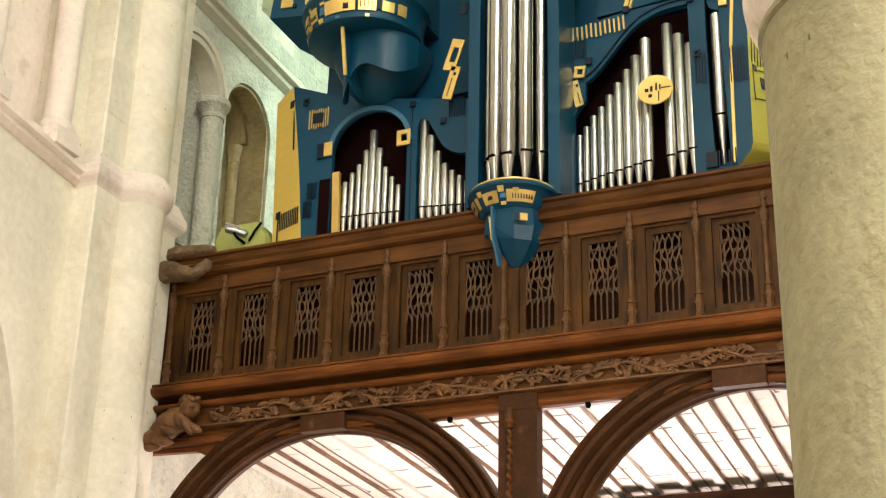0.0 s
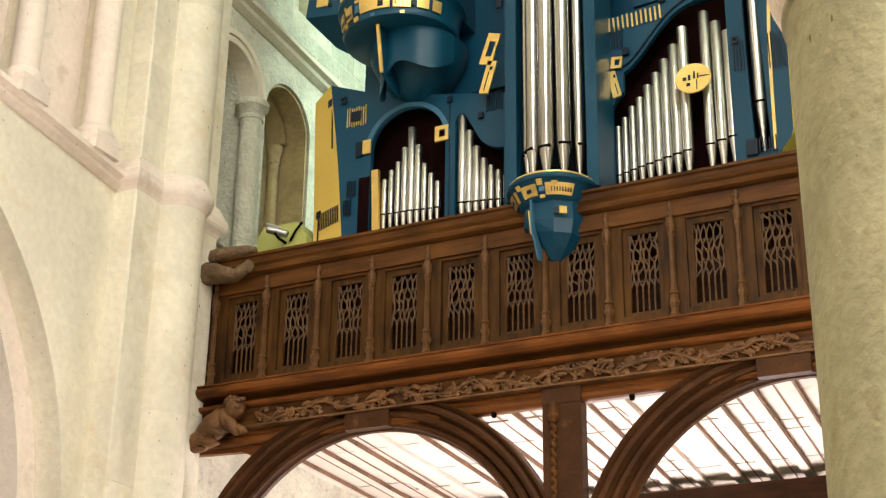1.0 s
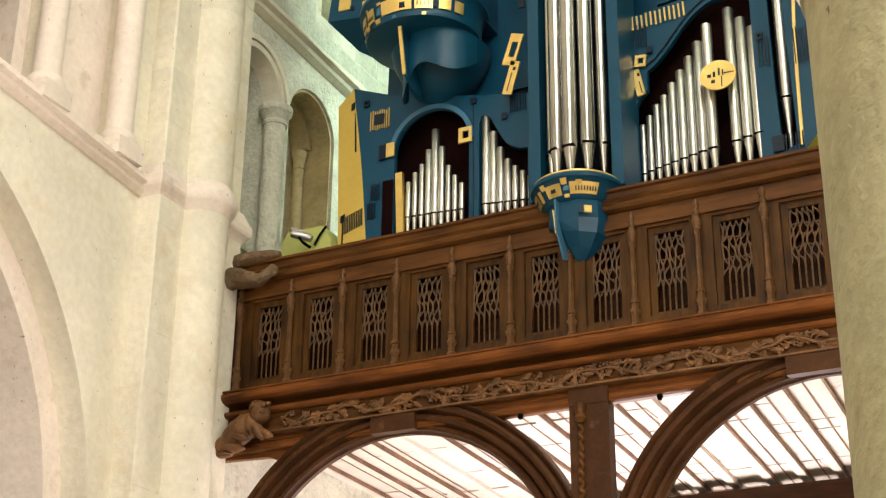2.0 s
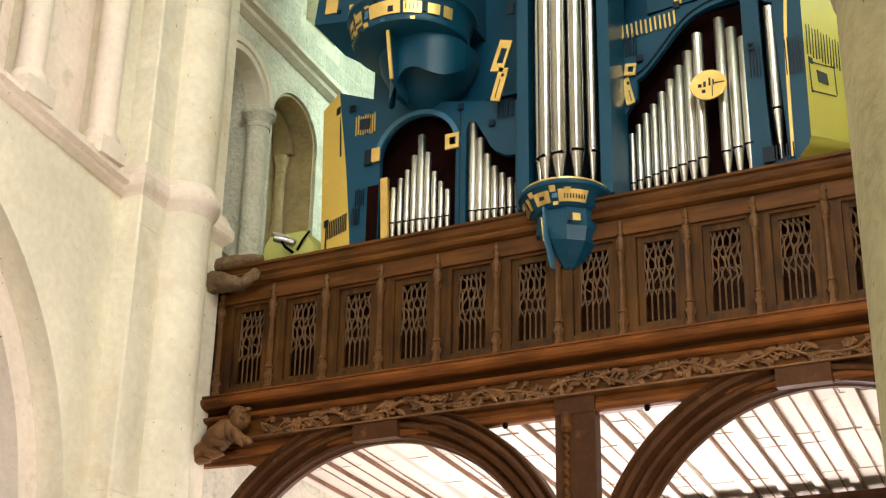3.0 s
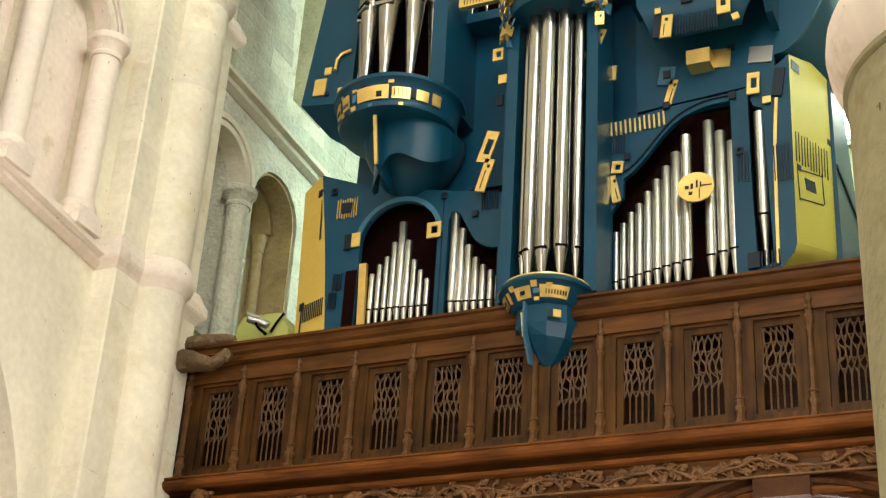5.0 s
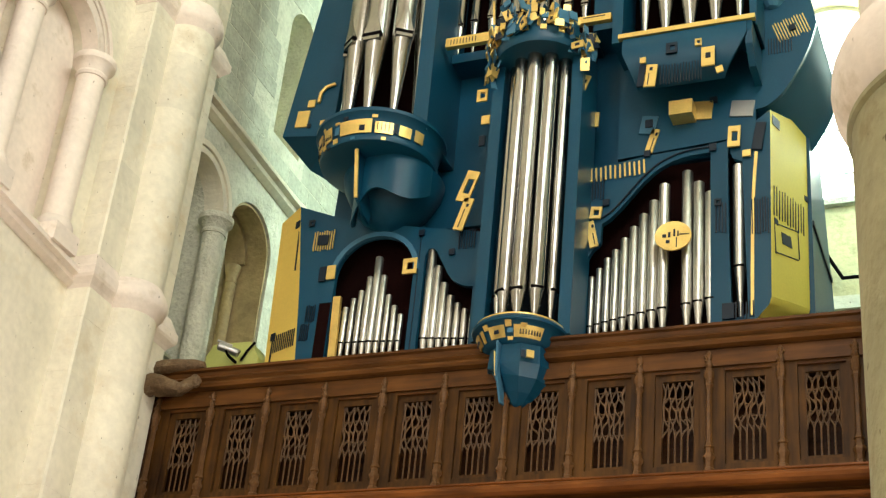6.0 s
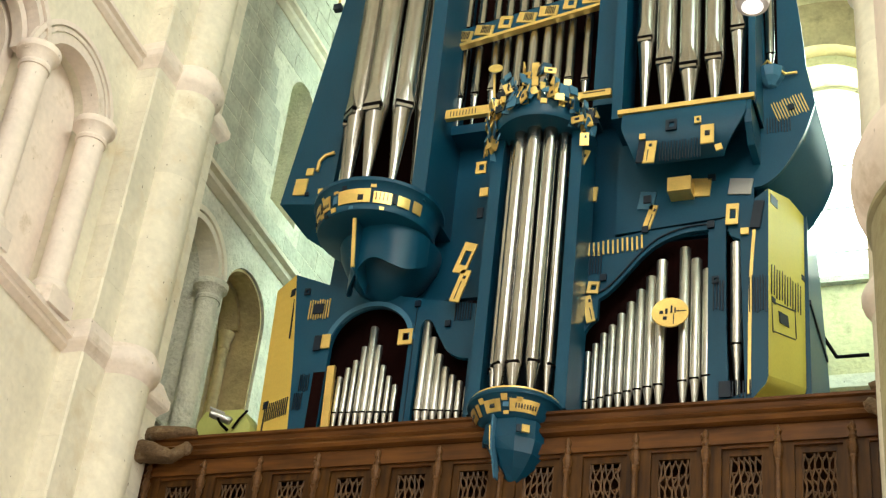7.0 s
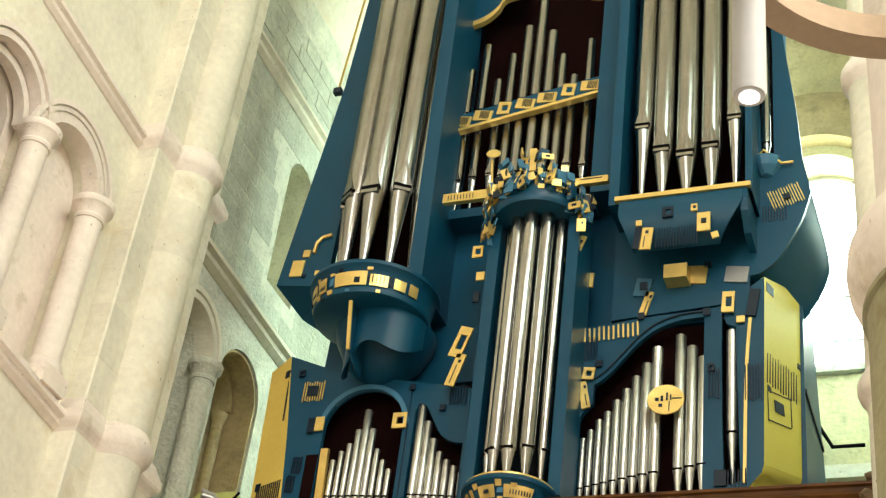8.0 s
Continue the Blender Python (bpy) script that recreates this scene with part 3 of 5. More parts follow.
net_data = []
for kind in range(6):
    row = []
    for bm in tracery_bars(kind):
        me = bpy.data.meshes.new("tracery_bar")
        bm.to_mesh(me)
        bm.free()
        me.materials.append(TRACERY)
        row.append(me)
    net_data.append(row)
for i in range(-6, 6):
    cx = (i + 0.5) * GAP + 0.02
    xl, xr = i * GAP + 0.003, (i + 1) * GAP - 0.003
    jit = 0.004 * math.sin(i * 2.3)
    o = [(cx - 0.118, 5.662), (cx + 0.118, 5.662), (cx + 0.118, 6.308), (cx - 0.118, 6.308)]
    leaf = [(cx - 0.168, 5.60), (cx + 0.168, 5.60), (cx + 0.168, 6.375 + jit), (cx - 0.168, 6.375 + jit)]
    panel = part("panel", slab(bmesh.new(), leaf, 0.026 + jit, 0.056, "y", [o]), OAK_UP, gal)
    bm = bmesh.new()
    slab(bm, [(xl, 5.545), (xr, 5.545), (xr, 6.455), (xl, 6.455)], -0.002, 0.05, "y", [[(cx - 0.17, 5.598), (cx + 0.17, 5.598), (cx + 0.17, 6.378), (cx - 0.17, 6.378)]])
    part("stile", bm, OAK_UP, gal)
    bm = bmesh.new()
    slab(bm, [(xl, 6.385), (xr, 6.385), (xr, 6.45), (xr - 0.03, 6.47), (xl + 0.03, 6.47), (xl, 6.45)], -0.026, -0.003, "y")
    part("cornice", bm, OAK, gal)
    for me in net_data[(0, 3, 2, 5, 1, 4, 0, 2, 3, 1, 5, 4)[i + 6]]:
        ob = new("tracery_bar", me)
        ob.parent = panel
        ob.location = (cx, 0.012, 0)

# corner boards where the parapet meets the piers
for s in (-1, 1):
    part("end_board", one_box(min(s * 3.14, s * END), max(s * 3.14, s * END), -0.012, 0.10, 5.54, 6.54), OAK_DARK, gal)

# carved vine in the frieze
def leaf(bm, at, size, turn):
    """A lobed, slightly cupped leaf."""
    m = pose(*at, 0, -turn, 0)
    n = 15
    ring, mid = [], bm.verts.new(m @ Vector((0, -0.022, 0)))
    for i in range(n):
        g = 6.28318 * i / n
        r = size * (0.62 + 0.38 * abs(math.cos(2.5 * g)))
        ring.append((bm.verts.new(m @ Vector((r * math.cos(g), -0.012 - 0.010 * math.sin(3 * g), 0.72 * r * math.sin(g)))), bm.verts.new(m @ Vector((0.9 * r * math.cos(g), 0.012, 0.65 * r * math.sin(g))))))
    for i in range(n):
        (p, q), (s, t) = ring[i], ring[(i + 1) % n]
        bm.faces.new((mid, p, s))
        bm.faces.new((p, q, t, s))


rnd = random.Random(4)
wave = lambda x: 5.236 + 0.036 * math.sin(x * 8.5) + 0.012 * math.sin(x * 19 + 1)
for seg in range(12):
    x0 = -2.64 + 0.5 * seg
    bm = bmesh.new()
    tube(bm, [(x0 + 0.025 * i, -0.035 + 0.010 * math.sin(i), wave(x0 + 0.025 * i)) for i in range(21)], 0.013, 6)
    x = x0
    while x < x0 + 0.5:
        s = rnd.choice((-1, 1))
        z = wave(x)
        tip = (x + rnd.uniform(0.03, 0.09), -0.03, max(5.185, min(5.295, z + s * rnd.uniform(0.02, 0.07))))
        tube(bm, [(x, -0.03, z), ((x + tip[0]) / 2, -0.045, z + s * 0.03), tip], 0.0075, 5)
        kind = rnd.random()
        if kind < 0.62:
            leaf(bm, (tip[0], -0.022, tip[2]), rnd.uniform(0.032, 0.052), rnd.uniform(0, 360))
        elif kind < 0.82:
            for a in range(10):
                blob(bm, (tip[0] + rnd.uniform(-0.032, 0.032), -0.035, tip[2] + rnd.uniform(-0.022, 0.022)), (0.011, 0.013, 0.011), seg=6)
        else:
            blob(bm, (tip[0], -0.03, tip[2]), (0.05, 0.018, 0.022), (0, rnd.uniform(-50, 50), 0), 8)
        x += rnd.uniform(0.022, 0.042)
    for v in bm.verts:
        v.co.z = max(5.150, min(5.318, v.co.z))
    part("carved_vine", bm, CARVED, gal, "carved oak vine scroll with leaves and grapes", smooth=True)


def sweep_arch(bm, c, a, b, spring, prof, n=44):
    """A profile of (out, y) pairs carried round a half ellipse."""
    rings = []
    for i in range(n + 1):
        t = math.pi * i / n
        rings.append([bm.verts.new((c - (a + o) * math.cos(t), y, spring + (b + o) * math.sin(t))) for o, y in prof])
    m = len(prof)
    for p, q in zip(rings, rings[1:]):
        for k in range(m):
            bm.faces.new((p[k], p[(k + 1) % m], q[(k + 1) % m], q[k]))
    bm.faces.new(rings[0])
    bm.faces.new(rings[-1])
    return bm


ARCH = [(0.0, 0.12), (0.0, 0.075), (0.014, 0.06), (0.022, 0.02), (0.045, 0.012), (0.062, 0.024), (0.072, 0.045), (0.086, 0.022), (0.098, -0.012), (0.124, -0.02), (0.142, -0.006), (0.152, 0.022),
        (0.168, 0.0), (0.18, -0.032), (0.205, -0.04), (0.228, -0.03), (0.238, -0.004), (0.252, -0.026), (0.268, -0.044), (0.28, -0.03), (0.28, 0.12)]
screen = thing("gallery_screen", "dark oak screen of moulded arches carrying the gallery", "screen", (0, 0, 0))
LEFT_C, RIGHT_C, ARCH_R, SPRING = -1.57, 1.90, 1.43, 3.57
for c, x0, x1 in ((LEFT_C, -1.76, -1.36), (RIGHT_C, 1.63, 2.02)):
    bm = sweep_arch(bmesh.new(), c, ARCH_R, ARCH_R, SPRING, ARCH, 64)
    for v in bm.verts:
        v.co.z = min(v.co.z, 5.137 - 0.0001 * v.co.y)
    part("arch", bm, OAK_ARCH, screen, smooth=True)
    part("keystone", slab(bmesh.new(), [(x0, 5.0), (x1, 5.0), (x1, 5.134), (x0, 5.134)], -0.050, 0.03, "y"), OAK_ARCH, screen)
post = part("centre_post", one_box(-0.045, 0.27, -0.015, 0.10, 0, 5.008), OAK_ARCH, screen)
part("post_head", one_box(-0.045, 0.27, -0.022, 0.0, 5.008, 5.135), OAK_ARCH, screen)
pts = [(0.05 + 0.010 * math.sin(i * 0.9), -0.03 + 0.010 * math.cos(i * 0.9), 3.4 + 0.01 * i) for i in range(150)]
part("twisted_shaft", tube(bmesh.new(), pts, 0.018, 8), OAK, screen, "slender twisted carved shaft", smooth=True)
part("capital", lathe(bmesh.new(), [(0.03, 4.86), (0.05, 4.90), (0.035, 4.93), (0.045, 4.99), (0.045, 5.015)], 0.05, -0.03, 8), OAK, screen)
part("end_post", one_box(3.44, 3.6, -0.01, 0.19, 0, 5.02), OAK_DARK, screen)
part("spandrel", slab(bmesh.new(), [(-3.34, 4.985), (-2.80, 4.965), (-2.72, 4.93), (-2.3, 5.08), (-2.2, 5.137), (-3.34, 5.137)], 0.06, 0.12, "y"), OAK_RED, screen)
for x in (-0.47, 0.66):
    part("clip", lathe(bmesh.new(), [(0.014, 4.975), (0.022, 4.99), (0.022, 5.01), (0.012, 5.02)], x, 0.03, 10), BLACK, screen)

# carved figure under the left end of the frieze
bm = bmesh.new()
blob(bm, (-2.79, -0.11, 5.295), (0.085, 0.085, 0.095), (0, 20, 0), 18)
blob(bm, (-2.81, -0.09, 5.345), (0.098, 0.085, 0.055), (0, 8, 0), 16)
blob(bm, (-2.735, -0.16, 5.285), (0.022, 0.03, 0.022), seg=8)
blob(bm, (-2.99, -0.09, 5.175), (0.21, 0.11, 0.115), (0, -30, 0), 18)
blob(bm, (-2.86, -0.12, 5.20), (0.075, 0.075, 0.10), (0, -25, 0), 12)
blob(bm, (-2.78, -0.15, 5.14), (0.045, 0.05, 0.115), (0, -38, 0), 12)
blob(bm, (-2.70, -0.15, 5.10), (0.075, 0.04, 0.036), (0, 30, 0), 10)
blob(bm, (-3.15, -0.08, 5.06), (0.15, 0.11, 0.085), (0, -15, 0), 14)
blob(bm, (-2.73, -0.17, 5.345), (0.03, 0.03, 0.02), (0, 20, 0), 8)
for i in range(9):
    blob(bm, (-2.87 + 0.022 * i, -0.13 - 0.006 * (i % 3), 5.37 + 0.018 * math.sin(i * 0.7)), (0.022, 0.028, 0.020), seg=8)
blob(bm, (-2.95, -0.17, 5.10), (0.12, 0.035, 0.03), (0, 20, 0), 10)
blob(bm, (-3.06, -0.12, 5.035), (0.15, 0.06, 0.045), (0, 10, 0), 12)
blob(bm, (-3.18, -0.10, 4.99), (0.13, 0.06, 0.035), (0, 5, 0), 12)
for v in bm.verts:
    v.co += 0.012 * noise.noise_vector(v.co * 22)
tagged(link("carved_figure", bm, CARVED, None, True), "worn carved oak crouching figure below the gallery", "carving")


def beast(s):
    """A worn carved log-like bracket lying at the end of the rail."""
    bm = bmesh.new()
    tube(bm, [(s * 3.34, -0.05, 6.74), (s * 3.1, -0.08, 6.76), (s * 2.9, -0.06, 6.765), (s * 2.74, -0.03, 6.77)], [0.06, 0.065, 0.055, 0.035], 10)
    tube(bm, [(s * 3.34, -0.10, 6.55), (s * 3.15, -0.14, 6.57), (s * 3.0, -0.15, 6.53), (s * 2.86, -0.15, 6.50), (s * 2.78, -0.14, 6.545), (s * 2.72, -0.13, 6.60)], [0.11, 0.10, 0.085, 0.06, 0.05, 0.035], 12)
    blob(bm, (s * 2.74, -0.13, 6.57), (0.05, 0.05, 0.06), seg=10)
    bmesh.ops.subdivide_edges(bm, edges=bm.edges, cuts=1, use_grid_fill=True)
    for v in bm.verts:
        v.co += 0.014 * noise.noise_vector(v.co * 14) + 0.008 * noise.noise_vector(v.co * 37)
    return bm


for s in (-1, 1):
    tagged(link("carved_bracket", beast(s), WEATHERED, None, True), "weathered carved wooden beast bracket at the rail end", "carving", group="rail end brackets")

# gallery floor with white-washed joists and boards seen from below
deck = thing("gallery_ceiling", "whitewashed timber joists and boards under the gallery", "ceiling", (0, 0, 0), kind="structure")
bm = bmesh.new()
rnd = random.Random(9)
y = 0.22
while y < 4.3:
    w = rnd.uniform(0.26, 0.36)
    bx = -3.38 - rnd.uniform(0, 0.8)
    while bx < 3.9:
        long = rnd.uniform(0.7, 1.5)
        box(bm, max(-3.38, bx), min(3.9, bx + long - 0.004), y, min(4.36, y + w - 0.007), 5.40 + rnd.uniform(-0.010, 0.006), 5.44)
        bx += long
    y += w
part("board", bm, WHITEWOOD, deck)
for i in range(21):
    cx = -3.2 + 0.345 * i
    sk = rnd.uniform(-0.03, 0.03)
    bm = box(bmesh.new(), cx - 0.042, cx + 0.042, 0.24, 4.35, 5.345 + rnd.uniform(-0.01, 0.01), 5.395)
    for v in bm.verts:
        v.co.x += -0.06 * (v.co.y - 0.2) + sk
        v.co.z += 0.012 * noise.noise(v.co * 3)
    part("joist", bm, WHITEWOOD, deck)
    if i % 7 != 3:
        # Added strip: bare wood and the shadow line beside the joist share its brown.
        bm = box(bmesh.new(), cx + 0.0425, cx + 0.050 + 0.004 * (i % 3), 0.24, 4.35, 5.352, 5.393)
        for v in bm.verts:
            v.co.x += -0.06 * (v.co.y - 0.2) + sk
            v.co.z += 0.012 * noise.noise(v.co * 3)
        strip = box(bmesh.new(), cx + 0.18, cx + 0.192, 0.24, 4.35, 5.384, 5.389)
        for v in strip.verts:
            v.co.x += -0.06 * (v.co.y - 0.2) - sk
        part("batten", strip, BROWNWOOD, deck)
        part("joist_side_strip", bm, BROWNWOOD, deck, "brown strip for the joist's bare and shaded side")
part("cross_beam", one_box(-3.38, 3.9, 3.9, 4.2, 5.0, 5.27), OAK_DARK, deck, "dark oak cross beam")
setting("gallery_floor", one_box(-3.38, 3.9, 0.22, 4.38, 5.445, 5.52), OAK_DARK, "dark oak floor of the organ gallery", "floor")


# ---- organ ----
organ = thing("pipe_organ", "modern blue pipe organ with tin pipes and gilded geometric ornament", "organ", (0, 0, 0))


def chip(owner, x, z, w, h, turn, mat, y, deep=0.014, name="ornament"):
    bm = box(bmesh.new(), -w / 2, w / 2, -deep, 0.004, -h / 2, h / 2)
    bmesh.ops.bevel(bm, geom=bm.edges[:], offset=0.002, segments=1, affect="EDGES")
    ob = part(name, bm, mat, owner)
    ob.matrix_basis = pose(x, y, z, 0, turn, 0)
    if mat is GOLD and w > 0.065 and h > 0.2:
        rnd = random.Random(int(1000 * (x + 7 * z)))
        a = rnd.uniform(-0.2, 0.2) * w
        part("mark", box(bmesh.new(), a - 0.004, a + 0.004, -deep - 0.003, -deep + 0.002, -h * 0.42, h * rnd.uniform(0.0, 0.3)), NAVY, ob)
        part("mark", box(bmesh.new(), a, a + 0.26 * w, -deep - 0.003, -deep + 0.002, h * 0.22, h * 0.22 + 0.03), NAVY, ob)
    return ob


def square_ring(owner, x, z, w, h, turn, mat, y):
    o = [(-w / 2, -h / 2), (w / 2, -h / 2), (w / 2, h / 2), (-w / 2, h / 2)]
    i = [(a * 0.48 + 0.05 * w, b * 0.48) for a, b in o]
    ob = part("ornament", slab(bmesh.new(), o, -0.014, 0.004, "y", [i]), mat, owner)
    ob.matrix_basis = pose(x, y, z, 0, turn, 0)
    return ob


def stripes(owner, x, z, w, h, turn, mat, y, count):
    """A row of thin painted bars."""
    me = None
    for i in range(count):
        if me is None:
            ob = part("stripe", box(bmesh.new(), -w / count * 0.17, w / count * 0.17, -0.007, 0.004, -h / 2, h / 2), mat, owner)
            me = ob.data
        else:
            ob = new("stripe", me)
            ob.parent = owner
        ob.matrix_basis = pose(x, y, z, 0, turn, 0) @ pose(-w / 2 + w * (i + 0.5) / count, 0, 0.04 * h * math.sin(i * 1.7))


def pipe(x, y, z0, mouth, top, r, face=0.0, lip=False, n=24, metal=TIN):
    """Tin flue pipe: conical foot, body, black block as mouth and, on big ones, a pointed lip."""
    bm = lathe(bmesh.new(), [(r * 0.22, 0), (r * 0.9, mouth - z0 - 0.01), (r * 0.98, mouth - z0), (r, mouth - z0 + 0.01), (r, top - z0 - 0.004), (r * 0.93, top - z0)], 0, 0, n)
    ob = part("pipe", bm, metal, organ, smooth=True)
    ob.matrix_basis = pose(x, y, z0, 0, 0, face)
    h = max(0.014, r * 0.34)
    w = r * 0.80
    # No slot is cut: the mouth's inner dark is the block's black.
    m = part("mouth", box(bmesh.new(), -w, w, -r * 1.015, -r * 0.5, mouth - z0, mouth - z0 + h), BLACK, ob)
    if lip:
        tri = [(-w * 0.98, mouth - z0 + h), (w * 0.98, mouth - z0 + h), (0, mouth - z0 + h + r * 2.9)]
        bm = slab(bmesh.new(), tri, -r * 0.90, -r * 0.55, "y")
        for v in bm.verts:
            if v.co.z < mouth - z0 + h + 0.01:
                v.co.y -= r * 0.06
            else:
                v.co.y -= r * 0.11
        part("upper_lip", bm, TIN, ob)
        part("lower_lip", box(bmesh.new(), -w * 0.9, w * 0.9, -r * 1.03, -r * 0.6, mouth - z0 - r * 0.35, mouth - z0 - 0.004), TIN, ob)
    return ob


def smooth_line(pts, per=6):
    """Catmull-Rom curve through a few points."""
    p = [pts[0], *pts, pts[-1]]
    out = []
    for a, b, c, d in zip(p, p[1:], p[2:], p[3:]):
        for i in range(per):
            t = i / per
            out.append(tuple(0.5 * (2 * b[k] + (c[k] - a[k]) * t + (2 * a[k] - 5 * b[k] + 4 * c[k] - d[k]) * t * t + (3 * b[k] - a[k] - 3 * c[k] + d[k]) * t ** 3) for k in range(2)))
    return out + [pts[-1]]


# lower cases
FRONT = 0.40
left_side = smooth_line([(-2.11, 6.70), (-2.13, 6.96), (-2.20, 7.7), (-2.31, 8.54)])
top_left = smooth_line([(-1.9, 8.37), (-1.5, 8.26), (-1.06, 8.16), (-0.52, 8.05)])
arch_one = arch_loop(-1.48, 0.375, 6.72, 7.74, 22)
swoop_two = [(-1.01, 6.72), (-1.01, 7.86), *smooth_line([(-0.985, 7.93), (-0.92, 7.92), (-0.84, 7.78), (-0.75, 7.62), (-0.64, 7.54), (-0.54, 7.52)]), (-0.54, 6.72)]
bm = slab(bmesh.new(), left_side + top_left + [(-0.50, 6.70)], FRONT, FRONT + 0.05, "y", [arch_one, swoop_two[::-1]])
part("lower_case_front", bm, BLUE, organ)
k = 24
out = [(-1.48 - 0.425 * math.cos(math.pi * i / k), 7.74 + 0.415 * math.sin(math.pi * i / k)) for i in range(k + 1)]
ins = [(-1.48 - 0.378 * math.cos(math.pi * i / k), 7.74 + 0.37 * math.sin(math.pi * i / k)) for i in range(k, -1, -1)]
part("arch_moulding", slab(bmesh.new(), out + ins, FRONT - 0.025, FRONT + 0.02, "y"), BLUE_LIGHT, organ)
part("mullion", one_box(-1.066, -1.060, FRONT - 0.006, FRONT + 0.01, 6.7, 8.10), NAVY, organ)
# Flat plate for a dark opening; its depth is only in the colour.
part("slot_plate", one_box(-1.97, -1.86, FRONT - 0.006, FRONT + 0.004, 6.70, 7.50), MAROON_SHADE, organ, "flat dark red plate for the slot beside the gilt strip")
right_top = smooth_line([(0.30, 8.52), (0.93, 8.60), (1.48, 8.63), (1.66, 8.68), (1.97, 8.90)])
right_hole = [(0.43, 6.72), (0.43, 7.56), *smooth_line([(0.44, 7.63), (0.49, 7.73), (0.56, 7.80)]), (0.565, 7.98), *smooth_line([(0.63, 8.02), (0.72, 8.11), (0.82, 8.23), (0.92, 8.35), (1.04, 8.455), (1.18, 8.52), (1.32, 8.55), (1.475, 8.555)]), (1.475, 6.72)]
slit = [(1.645, 6.98), *smooth_line([(1.625, 7.6), (1.62, 8.53), (1.66, 8.47), (1.735, 8.43)]), (1.77, 7.02)]
bm = slab(bmesh.new(), right_top + [(1.95, 7.15), *smooth_line([(1.93, 7.08), (1.86, 7.0), (1.79, 6.9), (1.77, 6.7)]), (0.30, 6.70)], FRONT, FRONT + 0.05, "y", [right_hole, slit])
part("lower_case_front", bm, BLUE, organ)
line = smooth_line([(0.55, 8.03), (0.63, 8.075), (0.72, 8.165), (0.82, 8.285), (0.92, 8.40), (1.04, 8.505), (1.18, 8.57), (1.32, 8.60), (1.475, 8.605)])
part("arch_moulding", tube(bmesh.new(), [(a, FRONT - 0.008, b) for a, b in line], 0.009, 6), NAVY, organ)
# linings behind the openings, the shade inside put into their colour
part("lining", one_box(-2.05, -0.50, 0.62, 0.64, 6.69, 8.22), MAROON_SHADE, organ, "dark red inner back of the case with shade in its colour")
part("lining", one_box(0.32, 1.9, 0.62, 0.64, 6.69, 8.62), MAROON_SHADE, organ, "dark red inner back of the case with shade in its colour")
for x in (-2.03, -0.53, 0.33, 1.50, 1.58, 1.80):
    part("case_partition", one_box(x, x + 0.02, FRONT + 0.05, 0.62, 6.69, 7.9 if x < 0 else 8.5), MAROON_SHADE, organ)
# Dark plinth and added sheets stand in for shade seen through the tracery.
part("plinth", one_box(-2.1, 2.1, 0.30, 0.90, 5.525, 6.62), OAK_DARK, organ, "dark oak plinth of the case")
for x0, x1 in ((-3.3, -2.72), (-2.70, -2.12), (2.12, 2.7), (2.72, 3.3)):
    part("dark_backing", one_box(x0, x1, 0.36, 0.385, 5.525, 6.60), OAK_DARK, organ, "dark sheet added behind the parapet in place of shade")
# splayed painted sides
bm = bmesh.new()
prof = smooth_line([(6.9, -2.13), (7.4, -2.165), (7.8, -2.21), (8.2, -2.265), (8.54, -2.31)], 4)
a = [bm.verts.new((x, FRONT + 0.001, z)) for z, x in [(6.0, -2.1)] + prof]
b = [bm.verts.new((-2.515 - 0.035 * (z - 6.9), FRONT + 0.16, z - 0.05 * max(0, (z - 6.9) / 1.64))) for z, x in [(6.0, -2.1)] + prof]
for i in range(len(a) - 1):
    bm.faces.new((a[i], b[i], b[i + 1], a[i + 1]))
ret = bmesh.ops.extrude_face_region(bm, geom=bm.faces[:])
for v in [g for g in ret["geom"] if isinstance(g, bmesh.types.BMVert)]:
    v.co += Vector((0.025, 0.03, 0))
part("side_panel", bm, YELLOW_WARM, organ, "splayed golden yellow painted side panel")
bm = bmesh.new()
v = [bm.verts.new(p) for p in ((1.97, FRONT, 8.90), (1.95, FRONT, 7.15), (2.15, 1.0, 7.33), (2.17, 1.0, 9.10))]
bm.faces.new(v)
ret = bmesh.ops.extrude_face_region(bm, geom=bm.faces[:])
for g in ret["geom"]:
    if isinstance(g, bmesh.types.BMVert):
        g.co += Vector((-0.03, 0.02, 0))
part("side_panel", bm, YELLOW, organ, "splayed yellow painted side panel")
bm = bmesh.new()
curl = smooth_line([(1.95, 7.15), (1.93, 7.08), (1.86, 7.0), (1.79, 6.9), (1.77, 6.7)], 4)
a = [bm.verts.new((x, FRONT + 0.002, z)) for x, z in curl]
b = [bm.verts.new((x + 0.20, 1.0, z + 0.18)) for x, z in curl]
for i in range(len(a) - 1):
    bm.faces.new((a[i], a[i + 1], b[i + 1], b[i]))
ret = bmesh.ops.extrude_face_region(bm, geom=bm.faces[:])
for g in ret["geom"]:
    if isinstance(g, bmesh.types.BMVert):
        g.co += Vector((-0.02, 0.0, -0.02))
part("curved_skirt", bm, YELLOW, organ, smooth=True)
part("side_wall", slab(bmesh.new(), [(1.02, 5.55), (2.2, 5.55), (2.2, 7.9), (1.5, 9.45), (1.02, 9.6)], 2.13, 2.19, "x"), BLUE, organ)
part("side_moulding", one_box(2.19, 2.205, 1.03, 2.05, 8.13, 8.17), NAVY, organ)
part("core", one_box(-2.0, 2.0, 0.92, 1.8, 5.55, 13.9), BLUE, organ)
